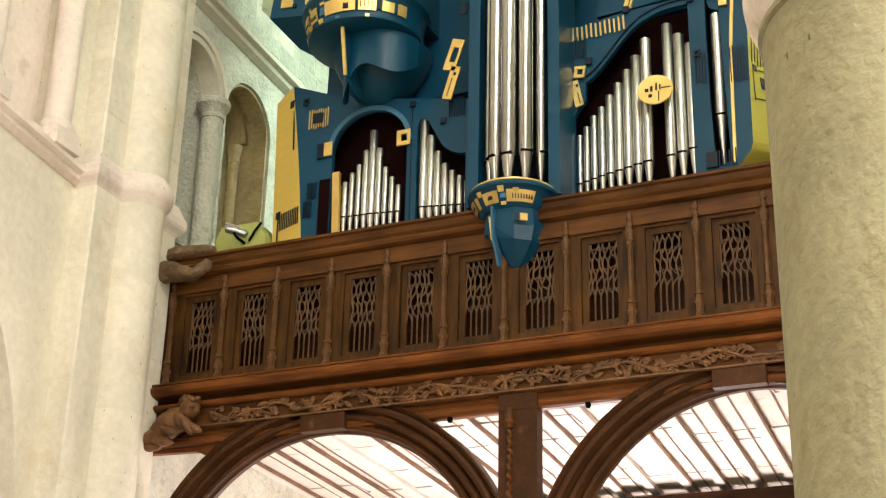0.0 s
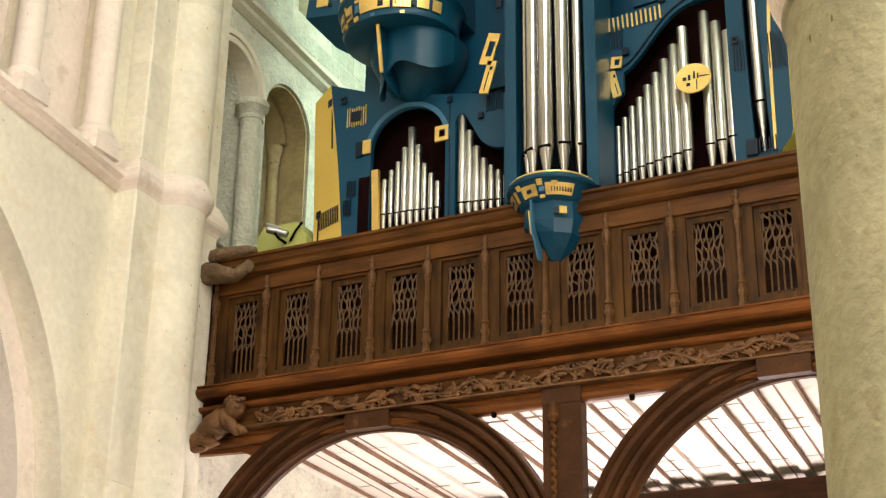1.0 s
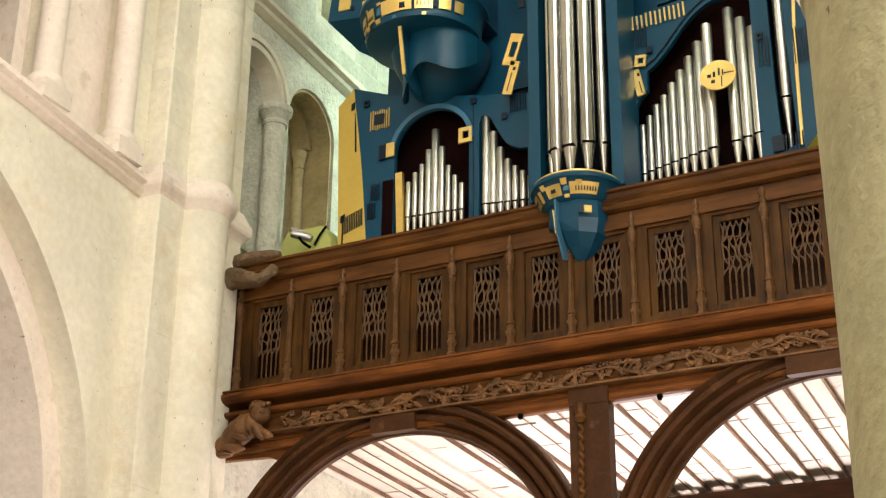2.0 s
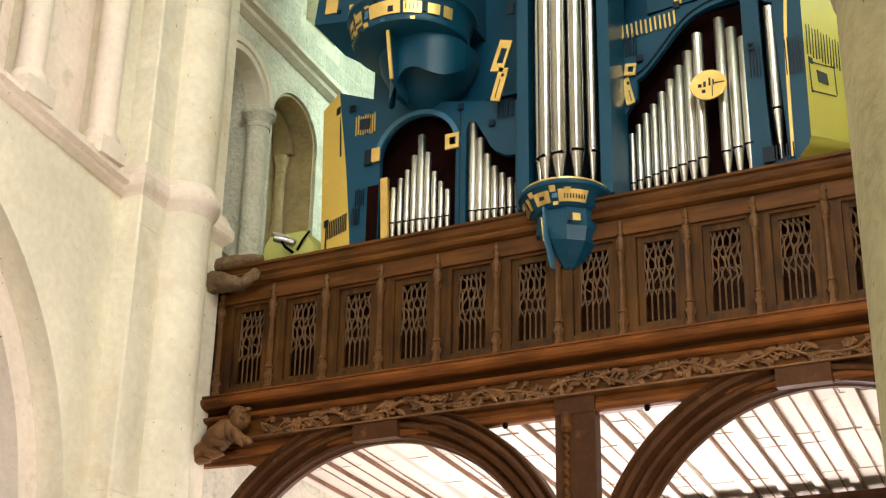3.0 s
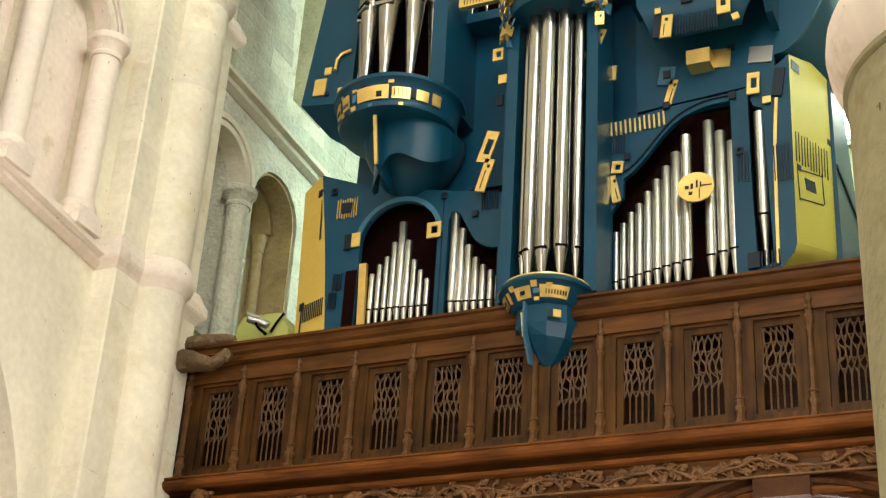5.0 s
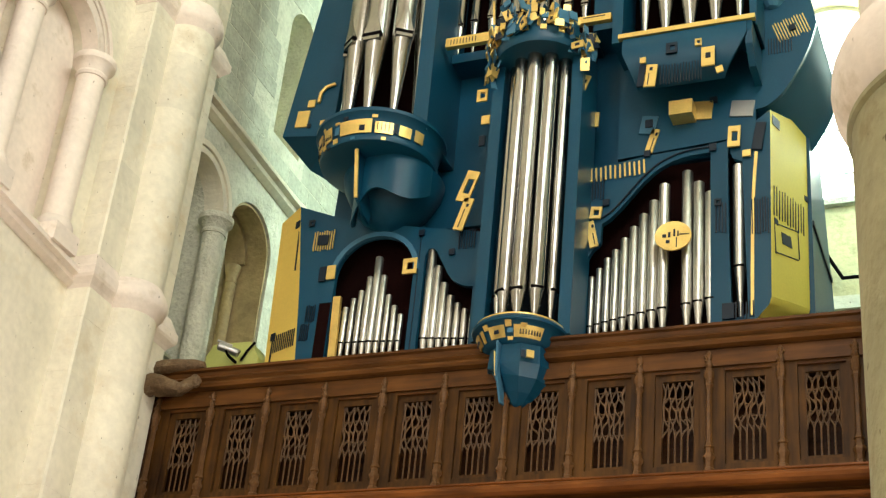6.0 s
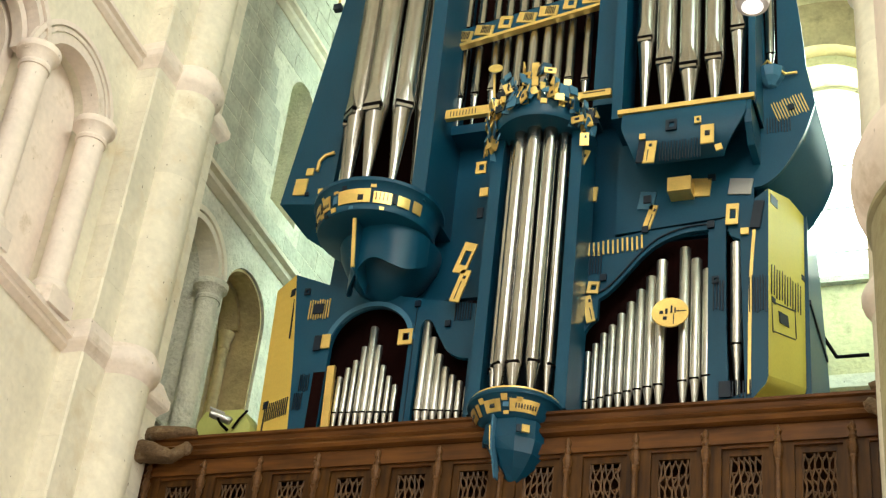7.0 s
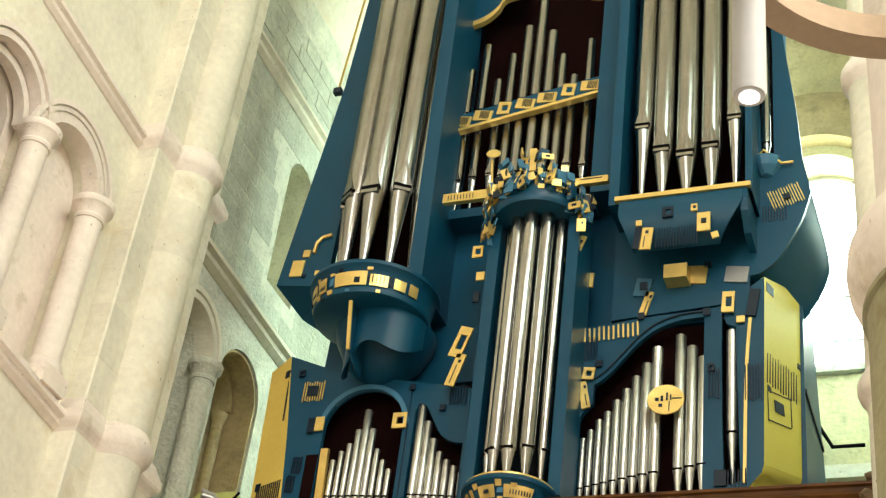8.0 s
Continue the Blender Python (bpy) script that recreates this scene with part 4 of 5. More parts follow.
# marks on the yellow sides


def on_right(u, z, w, h, mat, lean=0.0, name="ornament"):
    bm = box(bmesh.new(), -w / 2, w / 2, -0.003, 0.003, -h / 2, h / 2)
    ob = part(name, bm, mat, organ)
    p = Vector((1.952 + 0.0115 * (z - 7.15), FRONT, 0)) + u * Vector((0.2, 0.6, 0))
    m = Matrix.Translation((p.x, p.y, z + 0.19 * u)) @ pose(0, 0, 0, 0, lean, 71.6)
    ob.matrix_basis = m
    return ob


for i in range(12):
    on_right(0.08 + 0.072 * i, 8.03 - 0.008 * i + 0.012 * math.sin(i * 2), 0.009, 0.28, NAVY, 2)
on_right(0.15, 8.80, 0.12, 0.09, NAVY)
on_right(0.96, 8.17, 0.06, 0.05, NAVY)
on_right(0.13, 7.84, 0.06, 0.05, NAVY)
on_right(0.40, 7.70, 0.16, 0.10, NAVY, -11)
for u, z, w, h in ((0.10, 7.68, 0.008, 0.27), (0.72, 7.70, 0.008, 0.27), (0.41, 7.82, 0.40, 0.008), (0.41, 7.555, 0.40, 0.008)):
    on_right(u, z, w, h, NAVY, -16 if w > h else -3)


def on_left(u, z, w, h, mat, lean=0.0):
    """A mark on the left yellow side; u runs from the front edge back."""
    t = max(0.0, (z - 6.9) / 1.64)
    fx = -2.13 - 0.18 * t ** 1.2
    bx = -2.515 - 0.035 * (z - 6.9)
    ob = part("ornament", box(bmesh.new(), -w / 2, w / 2, -0.006, 0.003, -h / 2, h / 2), mat, organ)
    ob.matrix_basis = Matrix.Translation((fx + (bx - fx) * u, FRONT + 0.16 * u - 0.004, z)) @ pose(0, 0, 0, 0, lean, -math.degrees(math.atan2(0.16, fx - bx)))


on_left(0.12, 8.36, 0.06, 0.07, NAVY)
on_left(0.10, 8.10, 0.012, 0.46, NAVY, -4)
on_left(0.80, 7.28, 0.06, 0.07, NAVY)
on_left(0.82, 7.1, 0.012, 0.34, NAVY)
for i in range(11):
    on_left(0.74 - 0.066 * i, 7.20, 0.007, 0.17, NAVY, -2)
# tall slim gilt strips
strip = smooth_line([(1.80, 7.0), (1.808, 7.6), (1.822, 8.1), (1.85, 8.5)])
part("gilt_strip", slab(bmesh.new(), [(a - 0.010, b) for a, b in strip] + [(a + 0.016, b) for a, b in strip[::-1]], FRONT - 0.012, FRONT + 0.002, "y"), GOLD, organ)
part("gilt_strip", slab(bmesh.new(), [(-1.80, 6.6), (-1.74, 6.6), (-1.77, 7.55), (-1.84, 7.55)], FRONT - 0.012, FRONT + 0.03, "y"), GOLD, organ)

# lower pipes
PY = 0.445
tops = [7.48, 7.50, 7.58, 7.65, 7.78, 7.97, 7.78, 7.58, 7.47, 7.38]
for i, top in enumerate(tops):
    pipe(-1.795 + 0.0665 * i, PY, 6.86 - 0.01 * i, 7.105 - 0.004 * i, top - 0.045, 0.026 + 0.010 * (i == 5) + 0.004 * (i in (4, 6)), n=16, metal=TIN_LIGHTENED)
for i, top in enumerate([8.00, 7.81, 7.64, 7.51, 7.43, 7.37, 7.31]):
    pipe(-0.96 + 0.07 * i, PY, 6.84, 7.065 - 0.006 * i, top - 0.045, 0.040 - 0.0025 * i, n=16, metal=TIN_LIGHTENED)
for i, top in enumerate([7.55, 7.62, 7.71, 7.78, 7.88, 7.98, 8.09, 8.21, 8.36]):
    pipe(0.488 + 0.06 * i + 0.0018 * i * i, PY, 6.86, 7.04 + 0.012 * i, top - 0.045, 0.025 + 0.0026 * i, n=18, metal=TIN_LIGHTENED)
for i, top in enumerate([8.46, 8.34, 8.23]):
    pipe(1.275 + 0.095 * i, PY, 6.86, 7.155 + 0.015 * i, top - 0.045, 0.045, n=18, metal=TIN_LIGHTENED)
pipe(1.695, 0.47, 7.03, 7.46, 8.43, 0.052, n=20, metal=TIN_LIGHTENED)
# gilt disc before the pipes
d = part("gilt_disc", lathe(bmesh.new(), [(0.001, -0.012), (0.10, -0.008), (0.142, 0.006), (0.150, 0.014), (0.146, 0.022), (0.001, 0.016)], 0, 0, 48), GOLD, organ, "round dished gilt disc with dark marks", smooth=True)
d.matrix_basis = pose(1.185, 0.345, 7.745, 83, 0, 6)
for x, z, w, h in ((-0.07, 0.0, 0.03, 0.03), (-0.03, 0.01, 0.02, 0.05), (0.01, 0.03, 0.015, 0.07), (0.04, 0.02, 0.012, 0.05), (-0.04, -0.06, 0.03, 0.03), (0.03, -0.07, 0.008, 0.10), (0.09, 0.01, 0.08, 0.008)):
    part("mark", box(bmesh.new(), x - w / 2, x + w / 2, z - h / 2, z + h / 2, 0.010, 0.024), NAVY, d)

# centre tower
TX, TY = 0.05, 0.04
for s in (-1, 1):
    x0, x1 = TX + s * 0.31, TX + s * 0.41
    part("tower_board", one_box(min(x0, x1), max(x0, x1), 0.02, 0.44, 6.79, 9.64), BLUE, organ)
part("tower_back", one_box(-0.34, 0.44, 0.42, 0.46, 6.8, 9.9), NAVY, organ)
def base_at(r, z):
    """The shallow tapering base: radius and height of a point of its full-height profile."""
    return r * 0.97 - 0.22 * max(0.0, 6.80 - z), 6.828 - 0.70 * (6.860 - z)


prof = [(0.365, 6.860), (0.375, 6.855), (0.395, 6.815), (0.39, 6.790), (0.37, 6.780), (0.355, 6.755), (0.342, 6.685), (0.333, 6.615), (0.315, 6.580), (0.30, 6.570)]
part("tower_base", lathe(bmesh.new(), [base_at(*p) for p in [(0.08, 6.860)] + prof + [(0.10, 6.565)]], TX, TY, 40, 180, 360), BLUE, organ, smooth=True)
part("tower_base_rim", lathe(bmesh.new(), [(0.27, 6.827), (0.356, 6.827), (0.356, 6.842), (0.27, 6.842)], TX, TY, 40, 180, 360), GOLD, organ)
rnd = random.Random(12)


def around(cx, cy, r, ang, z, w, h, mat, tilt=0.0, deep=0.012):
    ob = part("ornament", box(bmesh.new(), -w / 2, w / 2, -deep, 0.006, -h / 2, h / 2), mat, organ)
    ob.matrix_basis = Matrix.Translation((cx + r * math.cos(radians(ang)), cy + r * math.sin(radians(ang)), z)) @ pose(0, 0, 0, tilt, 0, ang + 90)


def curved_plate(cx, cy, a0, a1, z0, z1, r0, r1, mat, name="gilt_plate"):
    """A thin plate that follows a round moulding."""
    bm = bmesh.new()
    n = 8
    rows = []
    for r, z, e in ((r0, z0, 0.0), (r1, z1, 0.0), (r1 + 0.008, z1, 0), (r0 + 0.008, z0, 0)):
        rows.append([bm.verts.new((cx + r * math.cos(radians(a0 + (a1 - a0) * i / n)), cy + r * math.sin(radians(a0 + (a1 - a0) * i / n)), z)) for i in range(n + 1)])
    for p, q in zip(rows, rows[1:] + rows[:1]):
        for i in range(n):
            bm.faces.new((p[i], p[i + 1], q[i + 1], q[i]))
    return part(name, bm, mat, organ)


for a0, a1 in ((197, 218), (224, 231), (243, 268), (281, 322)):
    (r0, z0), (r1, z1) = base_at(0.340, 6.615), base_at(0.362, 6.735)
    curved_plate(TX, TY, a0, a1, z0, z1, r0, r1, GOLD)
for a0, z0, z1 in ((236, 6.715, 6.765), (270, 6.715, 6.775), (272, 6.580, 6.615), (290, 6.715, 6.745)):
    (r0, z0), (r1, z1) = base_at(0.346 if z1 < 6.665 else 0.362, z0), base_at(0.348 if z1 < 6.665 else 0.377, z1)
    curved_plate(TX, TY, a0, a0 + 8, z0, z1, r0, r1, GOLD)
BR, BZ_MID = base_at(0.362, 6.675)
for i in range(8):
    around(TX, TY, BR, 290 + 4.0 * i, BZ_MID, 0.008, 0.05, NAVY, 0, 0.004)
for i in range(4):
    around(TX, TY, BR, 201 + 4.0 * i, BZ_MID, 0.008, 0.05, NAVY, 0, 0.004)
around(TX, TY, BR, 256, BZ_MID, 0.04, 0.035, NAVY, 0, 0.004)
around(TX, TY, BR, 276, BZ_MID, 0.045, 0.04, BLUE_LIGHT, 0, 0.004)
# faceted pendant under the tower
bm = bmesh.new()
lathe(bm, [(0.25, 6.628), (0.262, 6.47), (0.23, 6.36), (0.145, 6.265), (0.065, 6.195), (0.01, 6.165)], TX + 0.02, TY, 5, 180, 360)
for v in bm.verts:
    if v.co.z < 6.40 and v.co.x < TX - 0.02:
        v.co.z += 0.12 * min(1, (TX - v.co.x) / 0.2)
part("pendant", bm, BLUE, organ, "faceted blue pendant over the parapet")
part("pendant_fin", slab(bmesh.new(), [(-0.27, 6.626), (0.0, 6.626), (0.0, 6.19), (-0.12, 6.17), (-0.26, 6.38)], TX - 0.075, TX - 0.06, "x"), BLUE_LIGHT, organ)
around(TX, TY, 0.31, 306, 6.515, 0.06, 0.06, GOLD)
around(TX, TY, 0.31, 296, 6.510, 0.03, 0.06, NAVY)
part("gilt_strip", slab(bmesh.new(), [(-0.285, 6.53), (-0.25, 6.53), (-0.21, 6.36), (-0.235, 6.35)], TX - 0.085, TX - 0.0755, "x"), GOLD, organ)
# five tall pipes of the tower
for ang, r in ((205, 0.052), (236, 0.062), (268, 0.066), (300, 0.062), (332, 0.056)):
    q = 0.255
    pipe(TX + q * math.cos(radians(ang)), 0.20 + q * math.sin(radians(ang)), 6.84, 7.15 + 0.04 * abs(math.cos(radians(ang))), 9.70, r, ang + 90, n=28)
# ring under the crown
part("crown_ring", lathe(bmesh.new(), [(0.30, 9.48), (0.40, 9.48), (0.42, 9.52), (0.405, 9.69), (0.37, 9.71), (0.30, 9.71)], TX, 0.12, 40, 180, 360), BLUE, organ, smooth=True)
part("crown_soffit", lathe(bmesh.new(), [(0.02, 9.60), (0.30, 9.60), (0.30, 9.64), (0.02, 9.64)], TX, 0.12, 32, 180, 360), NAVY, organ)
# crown of small gilt and blue plates
for i in range(150):
    ang = rnd.uniform(183, 357)
    z = 9.60 + rnd.random() ** 1.3 * 0.36 * (0.40 + 0.60 * math.sin(radians(ang - 180)))
    if ang < 214 or ang > 326:
        z -= rnd.uniform(0.0, 0.34)
    mat = rnd.choice((GOLD, GOLD, GOLD, BLUE, BLUE_LIGHT, BLUE_LIGHT, NAVY))
    w, h = rnd.uniform(0.04, 0.115), rnd.uniform(0.05, 0.14)
    ob = part("crown_plate", box(bmesh.new(), -w / 2, w / 2, -0.006, 0.006, -h / 2, h / 2), mat, organ)
    r = rnd.uniform(0.39, 0.50)
    ob.matrix_basis = Matrix.Translation((TX + r * math.cos(radians(ang)), 0.12 + r * math.sin(radians(ang)), z)) @ pose(0, 0, 0, rnd.uniform(-18, 14), rnd.choice((0, 0, 4, -6, 16, -24)), ang + 90 + rnd.choice((-60, -25, 0, 0, 12, 30, 65)))
    if mat is GOLD and w > 0.07 and i % 2:
        part("mark", box(bmesh.new(), -0.2 * w, 0.2 * w, -0.009, -0.004, -0.18 * h, 0.18 * h), NAVY, ob)
for ang in range(200, 345, 22):
    around(TX, 0.12, 0.414, ang, 9.61, 0.055, 0.05, GOLD if ang % 44 else BLUE_LIGHT)
part("crown_arm", one_box(-0.90, -0.46, 0.10, 0.15, 9.875, 9.975), GOLD, organ)
part("crown_arm", one_box(0.36, 0.67, 0.06, 0.11, 9.86, 9.93), GOLD, organ)
for i in range(9):
    part("mark", one_box(-0.85 + 0.03 * i, -0.843 + 0.03 * i, 0.096, 0.102, 9.895, 9.95), NAVY, organ)
part("mark", one_box(0.42, 0.62, 0.056, 0.062, 9.905, 9.913), NAVY, organ)
part("crown_rod", tube(bmesh.new(), [(-0.40, 0.03, 9.9), (-0.43, 0.03, 10.25)], 0.012, 8), GOLD, organ)
b2 = part("crown_disc", lathe(bmesh.new(), [(0.001, -0.008), (0.062, -0.008), (0.068, 0), (0.062, 0.008), (0.001, 0.008)], 0, 0, 28), GOLD, organ)
b2.matrix_basis = pose(-0.41, 0.0, 10.30, 70, 0, 10)

# upper middle field with two rows of small pipes
part("upper_back", slab(bmesh.new(), [(-2.1, 8.28), (-0.5, 8.28), (0.3, 8.66), (2.05, 8.7), (2.0, 13.9), (-2.0, 13.9)], 0.66, 0.72, "y", [[(-1.02, 10.15), (0.40, 10.15), (0.40, 13.2), (-1.02, 13.2)]]), BLUE, organ)
part("lining", one_box(-1.04, 0.42, 0.85, 0.87, 10.0, 13.3), MAROON_SHADE, organ, "dark red inner back of the case with shade in its colour")
part("shelf", one_box(-1.02, 0.44, 0.40, 0.72, 9.92, 10.02), BLUE, organ)
for i, top in enumerate([11.03, 11.04, 11.08, 11.10, 11.15, 11.20, 11.21, 11.22, 11.24, 11.26]):
    pipe((-0.95, -0.80, -0.63, -0.51, -0.39, -0.25, -0.11, 0.01, 0.13, 0.29)[i], 0.50, 10.02, 10.42 + 0.02 * (i % 3), top - 0.01, 0.045 + 0.005 * (4 < i + 1 < 8), lip=True, n=18)
band = [(-1.04, 11.00), (0.42, 11.26), (0.42, 11.46), (-1.04, 11.20)]
part("slanting_band", slab(bmesh.new(), band, 0.40, 0.44, "y"), BLUE, organ)
part("gilt_rail", slab(bmesh.new(), [(-1.06, 10.965), (0.44, 11.225), (0.44, 11.258), (-1.06, 10.998)], 0.37, 0.44, "y"), GOLD, organ)
for i in range(7):
    x = -0.95 + 0.215 * i
    z = 11.10 + 0.178 * (x + 1.04)
    if i in (2, 5):
        square_ring(organ, x, z + 0.02, 0.13, 0.15, 8, GOLD, 0.398)
    else:
        chip(organ, x, z, 0.19, 0.125, 10 + 8 * math.sin(i * 3), GOLD, 0.398)
        stripes(organ, x + 0.02, z, 0.10, 0.09, 10, NAVY, 0.383, 6)
for i, top in enumerate([11.90, 12.22, 11.71, 12.03, 12.39, 12.80, 12.27, 11.92, 11.62, 12.07]):
    pipe((-0.97, -0.82, -0.66, -0.53, -0.39, -0.26, -0.13, 0.0, 0.13, 0.28)[i], 0.52, 11.15 + 0.02 * i, 11.3 + 0.02 * i, top, 0.044 + 0.007 * (3 < i < 7), n=18)
arc = smooth_line([(-1.04, 12.42), (-0.85, 12.48), (-0.72, 12.60), (-0.64, 12.74), (-0.35, 12.78)])
part("gilt_arch", slab(bmesh.new(), arc + [(a, b + 0.07) for a, b in arc[::-1]], 0.40, 0.46, "y"), GOLD, organ)
part("arch_panel", slab(bmesh.new(), [(a, b + 0.071) for a, b in arc] + [(-0.35, 13.3), (-1.04, 13.3)], 0.41, 0.45, "y"), BLUE, organ)
arc = smooth_line([(0.10, 12.80), (0.20, 12.72), (0.24, 12.6), (0.38, 12.55)])
part("gilt_arch", slab(bmesh.new(), arc + [(a + 0.0, b + 0.06) for a, b in arc[::-1]], 0.40, 0.46, "y"), GOLD, organ)

# left tower: side wing, bowl and tall pipes
wing = [(-2.0, 9.16), (-2.0, 9.3), (-1.90, 13.9), (-2.08, 13.9), (-2.22, 11.69), (-2.52, 9.23)]
part("tower_wing", slab(bmesh.new(), wing, 0.22, 0.30, "y"), BLUE, organ)
bm = bmesh.new()
fold = [bm.verts.new(p) for p in ((-2.52, 0.22, 9.228), (-2.0, 0.22, 9.158), (-1.3, 0.30, 9.05), (-1.3, 0.62, 8.56), (-1.95, 0.60, 8.76), (-2.36, 0.55, 9.04))]
bm.faces.new(fold)
ret = bmesh.ops.extrude_face_region(bm, geom=bm.faces[:])
for g in ret["geom"]:
    if isinstance(g, bmesh.types.BMVert):
        g.co += Vector((0, 0.03, 0.02))
bmesh.ops.triangulate(bm, faces=bm.faces[:])
part("wing_soffit", bm, BLUE, organ, "folded dark blue underside of the wing")
part("tower_board", slab(bmesh.new(), [(-1.08, 8.9), (-0.94, 8.9), (-1.0, 13.9), (-1.14, 13.9)], -0.02, 0.66, "y"), BLUE, organ)
part("lining", one_box(-2.02, -1.08, 0.55, 0.57, 9.2, 13.9), MAROON_SHADE, organ, "dark red inner back of the case with shade in its colour")
BX, BY = -1.465, 0.20
BZ = 8.98
prof = [(0.56, BZ), (0.59, BZ - 0.015), (0.59, BZ - 0.05), (0.56, BZ - 0.07), (0.535, BZ - 0.11), (0.52, BZ - 0.24), (0.53, BZ - 0.28), (0.52, BZ - 0.31), (0.49, BZ - 0.32)]
part("bowl", lathe(bmesh.new(), [(0.02, BZ)] + prof + [(0.02, BZ - 0.33)], BX, BY, 56), BLUE, organ, smooth=True)
for a0, a1, z0, z1 in ((182, 206, -0.25, -0.12), (213, 226, -0.25, -0.12), (231, 243, -0.25, -0.12), (254, 286, -0.25, -0.12), (289, 306, -0.25, -0.14), (226, 231, -0.11, -0.07), (246, 252, -0.11, -0.06), (312, 324, -0.24, -0.14), (228, 234, -0.30, -0.26), (246, 252, -0.305, -0.265), (328, 338, -0.24, -0.13)):
    curved_plate(BX, BY, a0, a1, BZ + z0, BZ + z1, 0.531, 0.541 + 0.01 * (z1 > -0.13), GOLD)
for a0, a1 in ((186, 202), (216, 224), (233, 241), (288, 302)):
    for i in range(5):
        around(BX, BY, 0.545, a0 + (a1 - a0) * i / 4, BZ - 0.185, 0.008, 0.075, NAVY, 0, 0.004)
around(BX, BY, 0.546, 277, BZ - 0.20, 0.05, 0.06, NAVY, 0, 0.004)
around(BX, BY, 0.535, 249, BZ - 0.18, 0.05, 0.08, BLUE_LIGHT, 0, 0.004)
for ang, z, w, h, mat in ((210, -0.09, 0.04, 0.03, NAVY), (237, -0.30, 0.05, 0.03, NAVY), (260, -0.09, 0.045, 0.035, NAVY), (268, -0.29, 0.04, 0.03, BLUE_LIGHT), (288, -0.09, 0.05, 0.03, GOLD), (298, -0.295, 0.04, 0.03, GOLD), (309, -0.18, 0.03, 0.10, NAVY), (228, -0.185, 0.03, 0.11, NAVY)):
    around(BX, BY, 0.556 if z > -0.1 else (0.523 if z < -0.28 else 0.535), ang, BZ + z, w, h, mat, 0, 0.006)
# stem below the bowl, its lower edge cut in a wave
bm = bmesh.new()
n = 36
hi, lo = [], []
for i in range(n + 1):
    t = i / n
    ang = radians(175 + 190 * t)
    r = 0.27 + 0.14 * max(0, t - 0.55) * 2.2
    drop = 0.50 - 0.30 * max(0, t - 0.25) + 0.09 * math.sin(t * 9.5)
    hi.append(bm.verts.new((BX + 0.10 + r * math.cos(ang), BY + r * math.sin(ang), BZ - 0.325)))
    lo.append(bm.verts.new((BX + 0.10 + r * math.cos(ang), BY + r * math.sin(ang), BZ - 0.325 - drop)))
for i in range(n):
    bm.faces.new((hi[i], hi[i + 1], lo[i + 1], lo[i]))
ret = bmesh.ops.extrude_face_region(bm, geom=bm.faces[:])
for g in ret["geom"]:
    if isinstance(g, bmesh.types.BMVert):
        g.co.y += 0.02
part("stem", bm, BLUE, organ, "glossy curved blue stem with a wavy lower edge", smooth=True)
part("hull", lathe(bmesh.new(), [(0.02, 8.665), (0.46, 8.66), (0.44, 8.56), (0.36, 8.40), (0.24, 8.25), (0.10, 8.17), (0.02, 8.15)], -1.40, 0.42, 40), BLUE, organ, smooth=True)
part("keel", slab(bmesh.new(), [(-0.20, BZ - 0.325), (0.2, BZ - 0.325), (0.2, 8.12), (0.05, 8.14), (-0.10, 8.22)], -1.50, -1.48, "x"), BLUE, organ)
part("gilt_strip", slab(bmesh.new(), [(-0.215, BZ - 0.325), (-0.195, BZ - 0.325), (-0.095, 8.22), (-0.115, 8.22)], -1.506, -1.474, "x"), GOLD, organ)
for ang, r in ((176, 0.05), (200, 0.092), (232, 0.106), (268, 0.113), (303, 0.104), (334, 0.08)):
    q = 0.39
    pipe(BX + q * math.cos(radians(ang)), BY + 0.05 + q * math.sin(radians(ang)), 8.98, 9.86 + 0.09 * abs(math.cos(radians(ang))), 13.8, r, ang + 90, lip=r > 0.07, n=32)
part("gilt_rod", tube(bmesh.new(), [(-2.28, 0.2, 11.6), (-2.13, 0.2, 13.6)], 0.012, 8), GOLD, organ)
part("rod_foot", one_box(-2.32, -2.24, 0.17, 0.23, 11.56, 11.63), NAVY, organ)
part("hook", tube(bmesh.new(), [(-2.18, 0.20, 9.55), (-2.17, 0.20, 9.66), (-2.12, 0.20, 9.72), (-2.03, 0.20, 9.74)], 0.018, 8), GOLD, organ)

# right tower
wing = [(0.66, 8.645), (1.84, 8.72), *smooth_line([(1.84, 8.97), (1.95, 9.0), (2.10, 9.15), (2.28, 9.50), (2.37, 9.80)]), *smooth_line([(2.30, 10.2), (2.26, 10.75), (2.14, 11.95), (2.05, 13.9)]), (0.66, 13.9)]
hole = [(0.74, 9.90), (1.84, 9.90), (1.80, 13.4), (0.72, 13.4)]
gap = [(1.95, 10.2), (2.06, 10.2), *smooth_line([(2.06, 11.6), (2.04, 11.86), (1.97, 11.92), (1.90, 11.86)])]
part("tower_wing", slab(bmesh.new(), wing, 0.46, 0.53, "y", [hole, gap]), BLUE, organ)
part("tower_board", one_box(1.87, 1.93, 0.10, 0.46, 9.58, 13.9), BLUE, organ)
part("lining", one_box(0.70, 2.12, 0.64, 0.655, 9.3, 13.8), MAROON_SHADE, organ, "dark red inner back of the case with shade in its colour")
part("tower_board", slab(bmesh.new(), [(0.44, 9.95), (0.66, 9.95), (0.66, 13.9), (0.46, 13.9)], 0.30, 0.66, "y"), BLUE, organ)
part("tower_board", one_box(0.69, 0.78, 0.06, 0.46, 9.58, 13.9), BLUE, organ)
part("gilt_rail", one_box(0.76, 1.93, 0.0, 0.05, 9.575, 9.62), GOLD, organ)
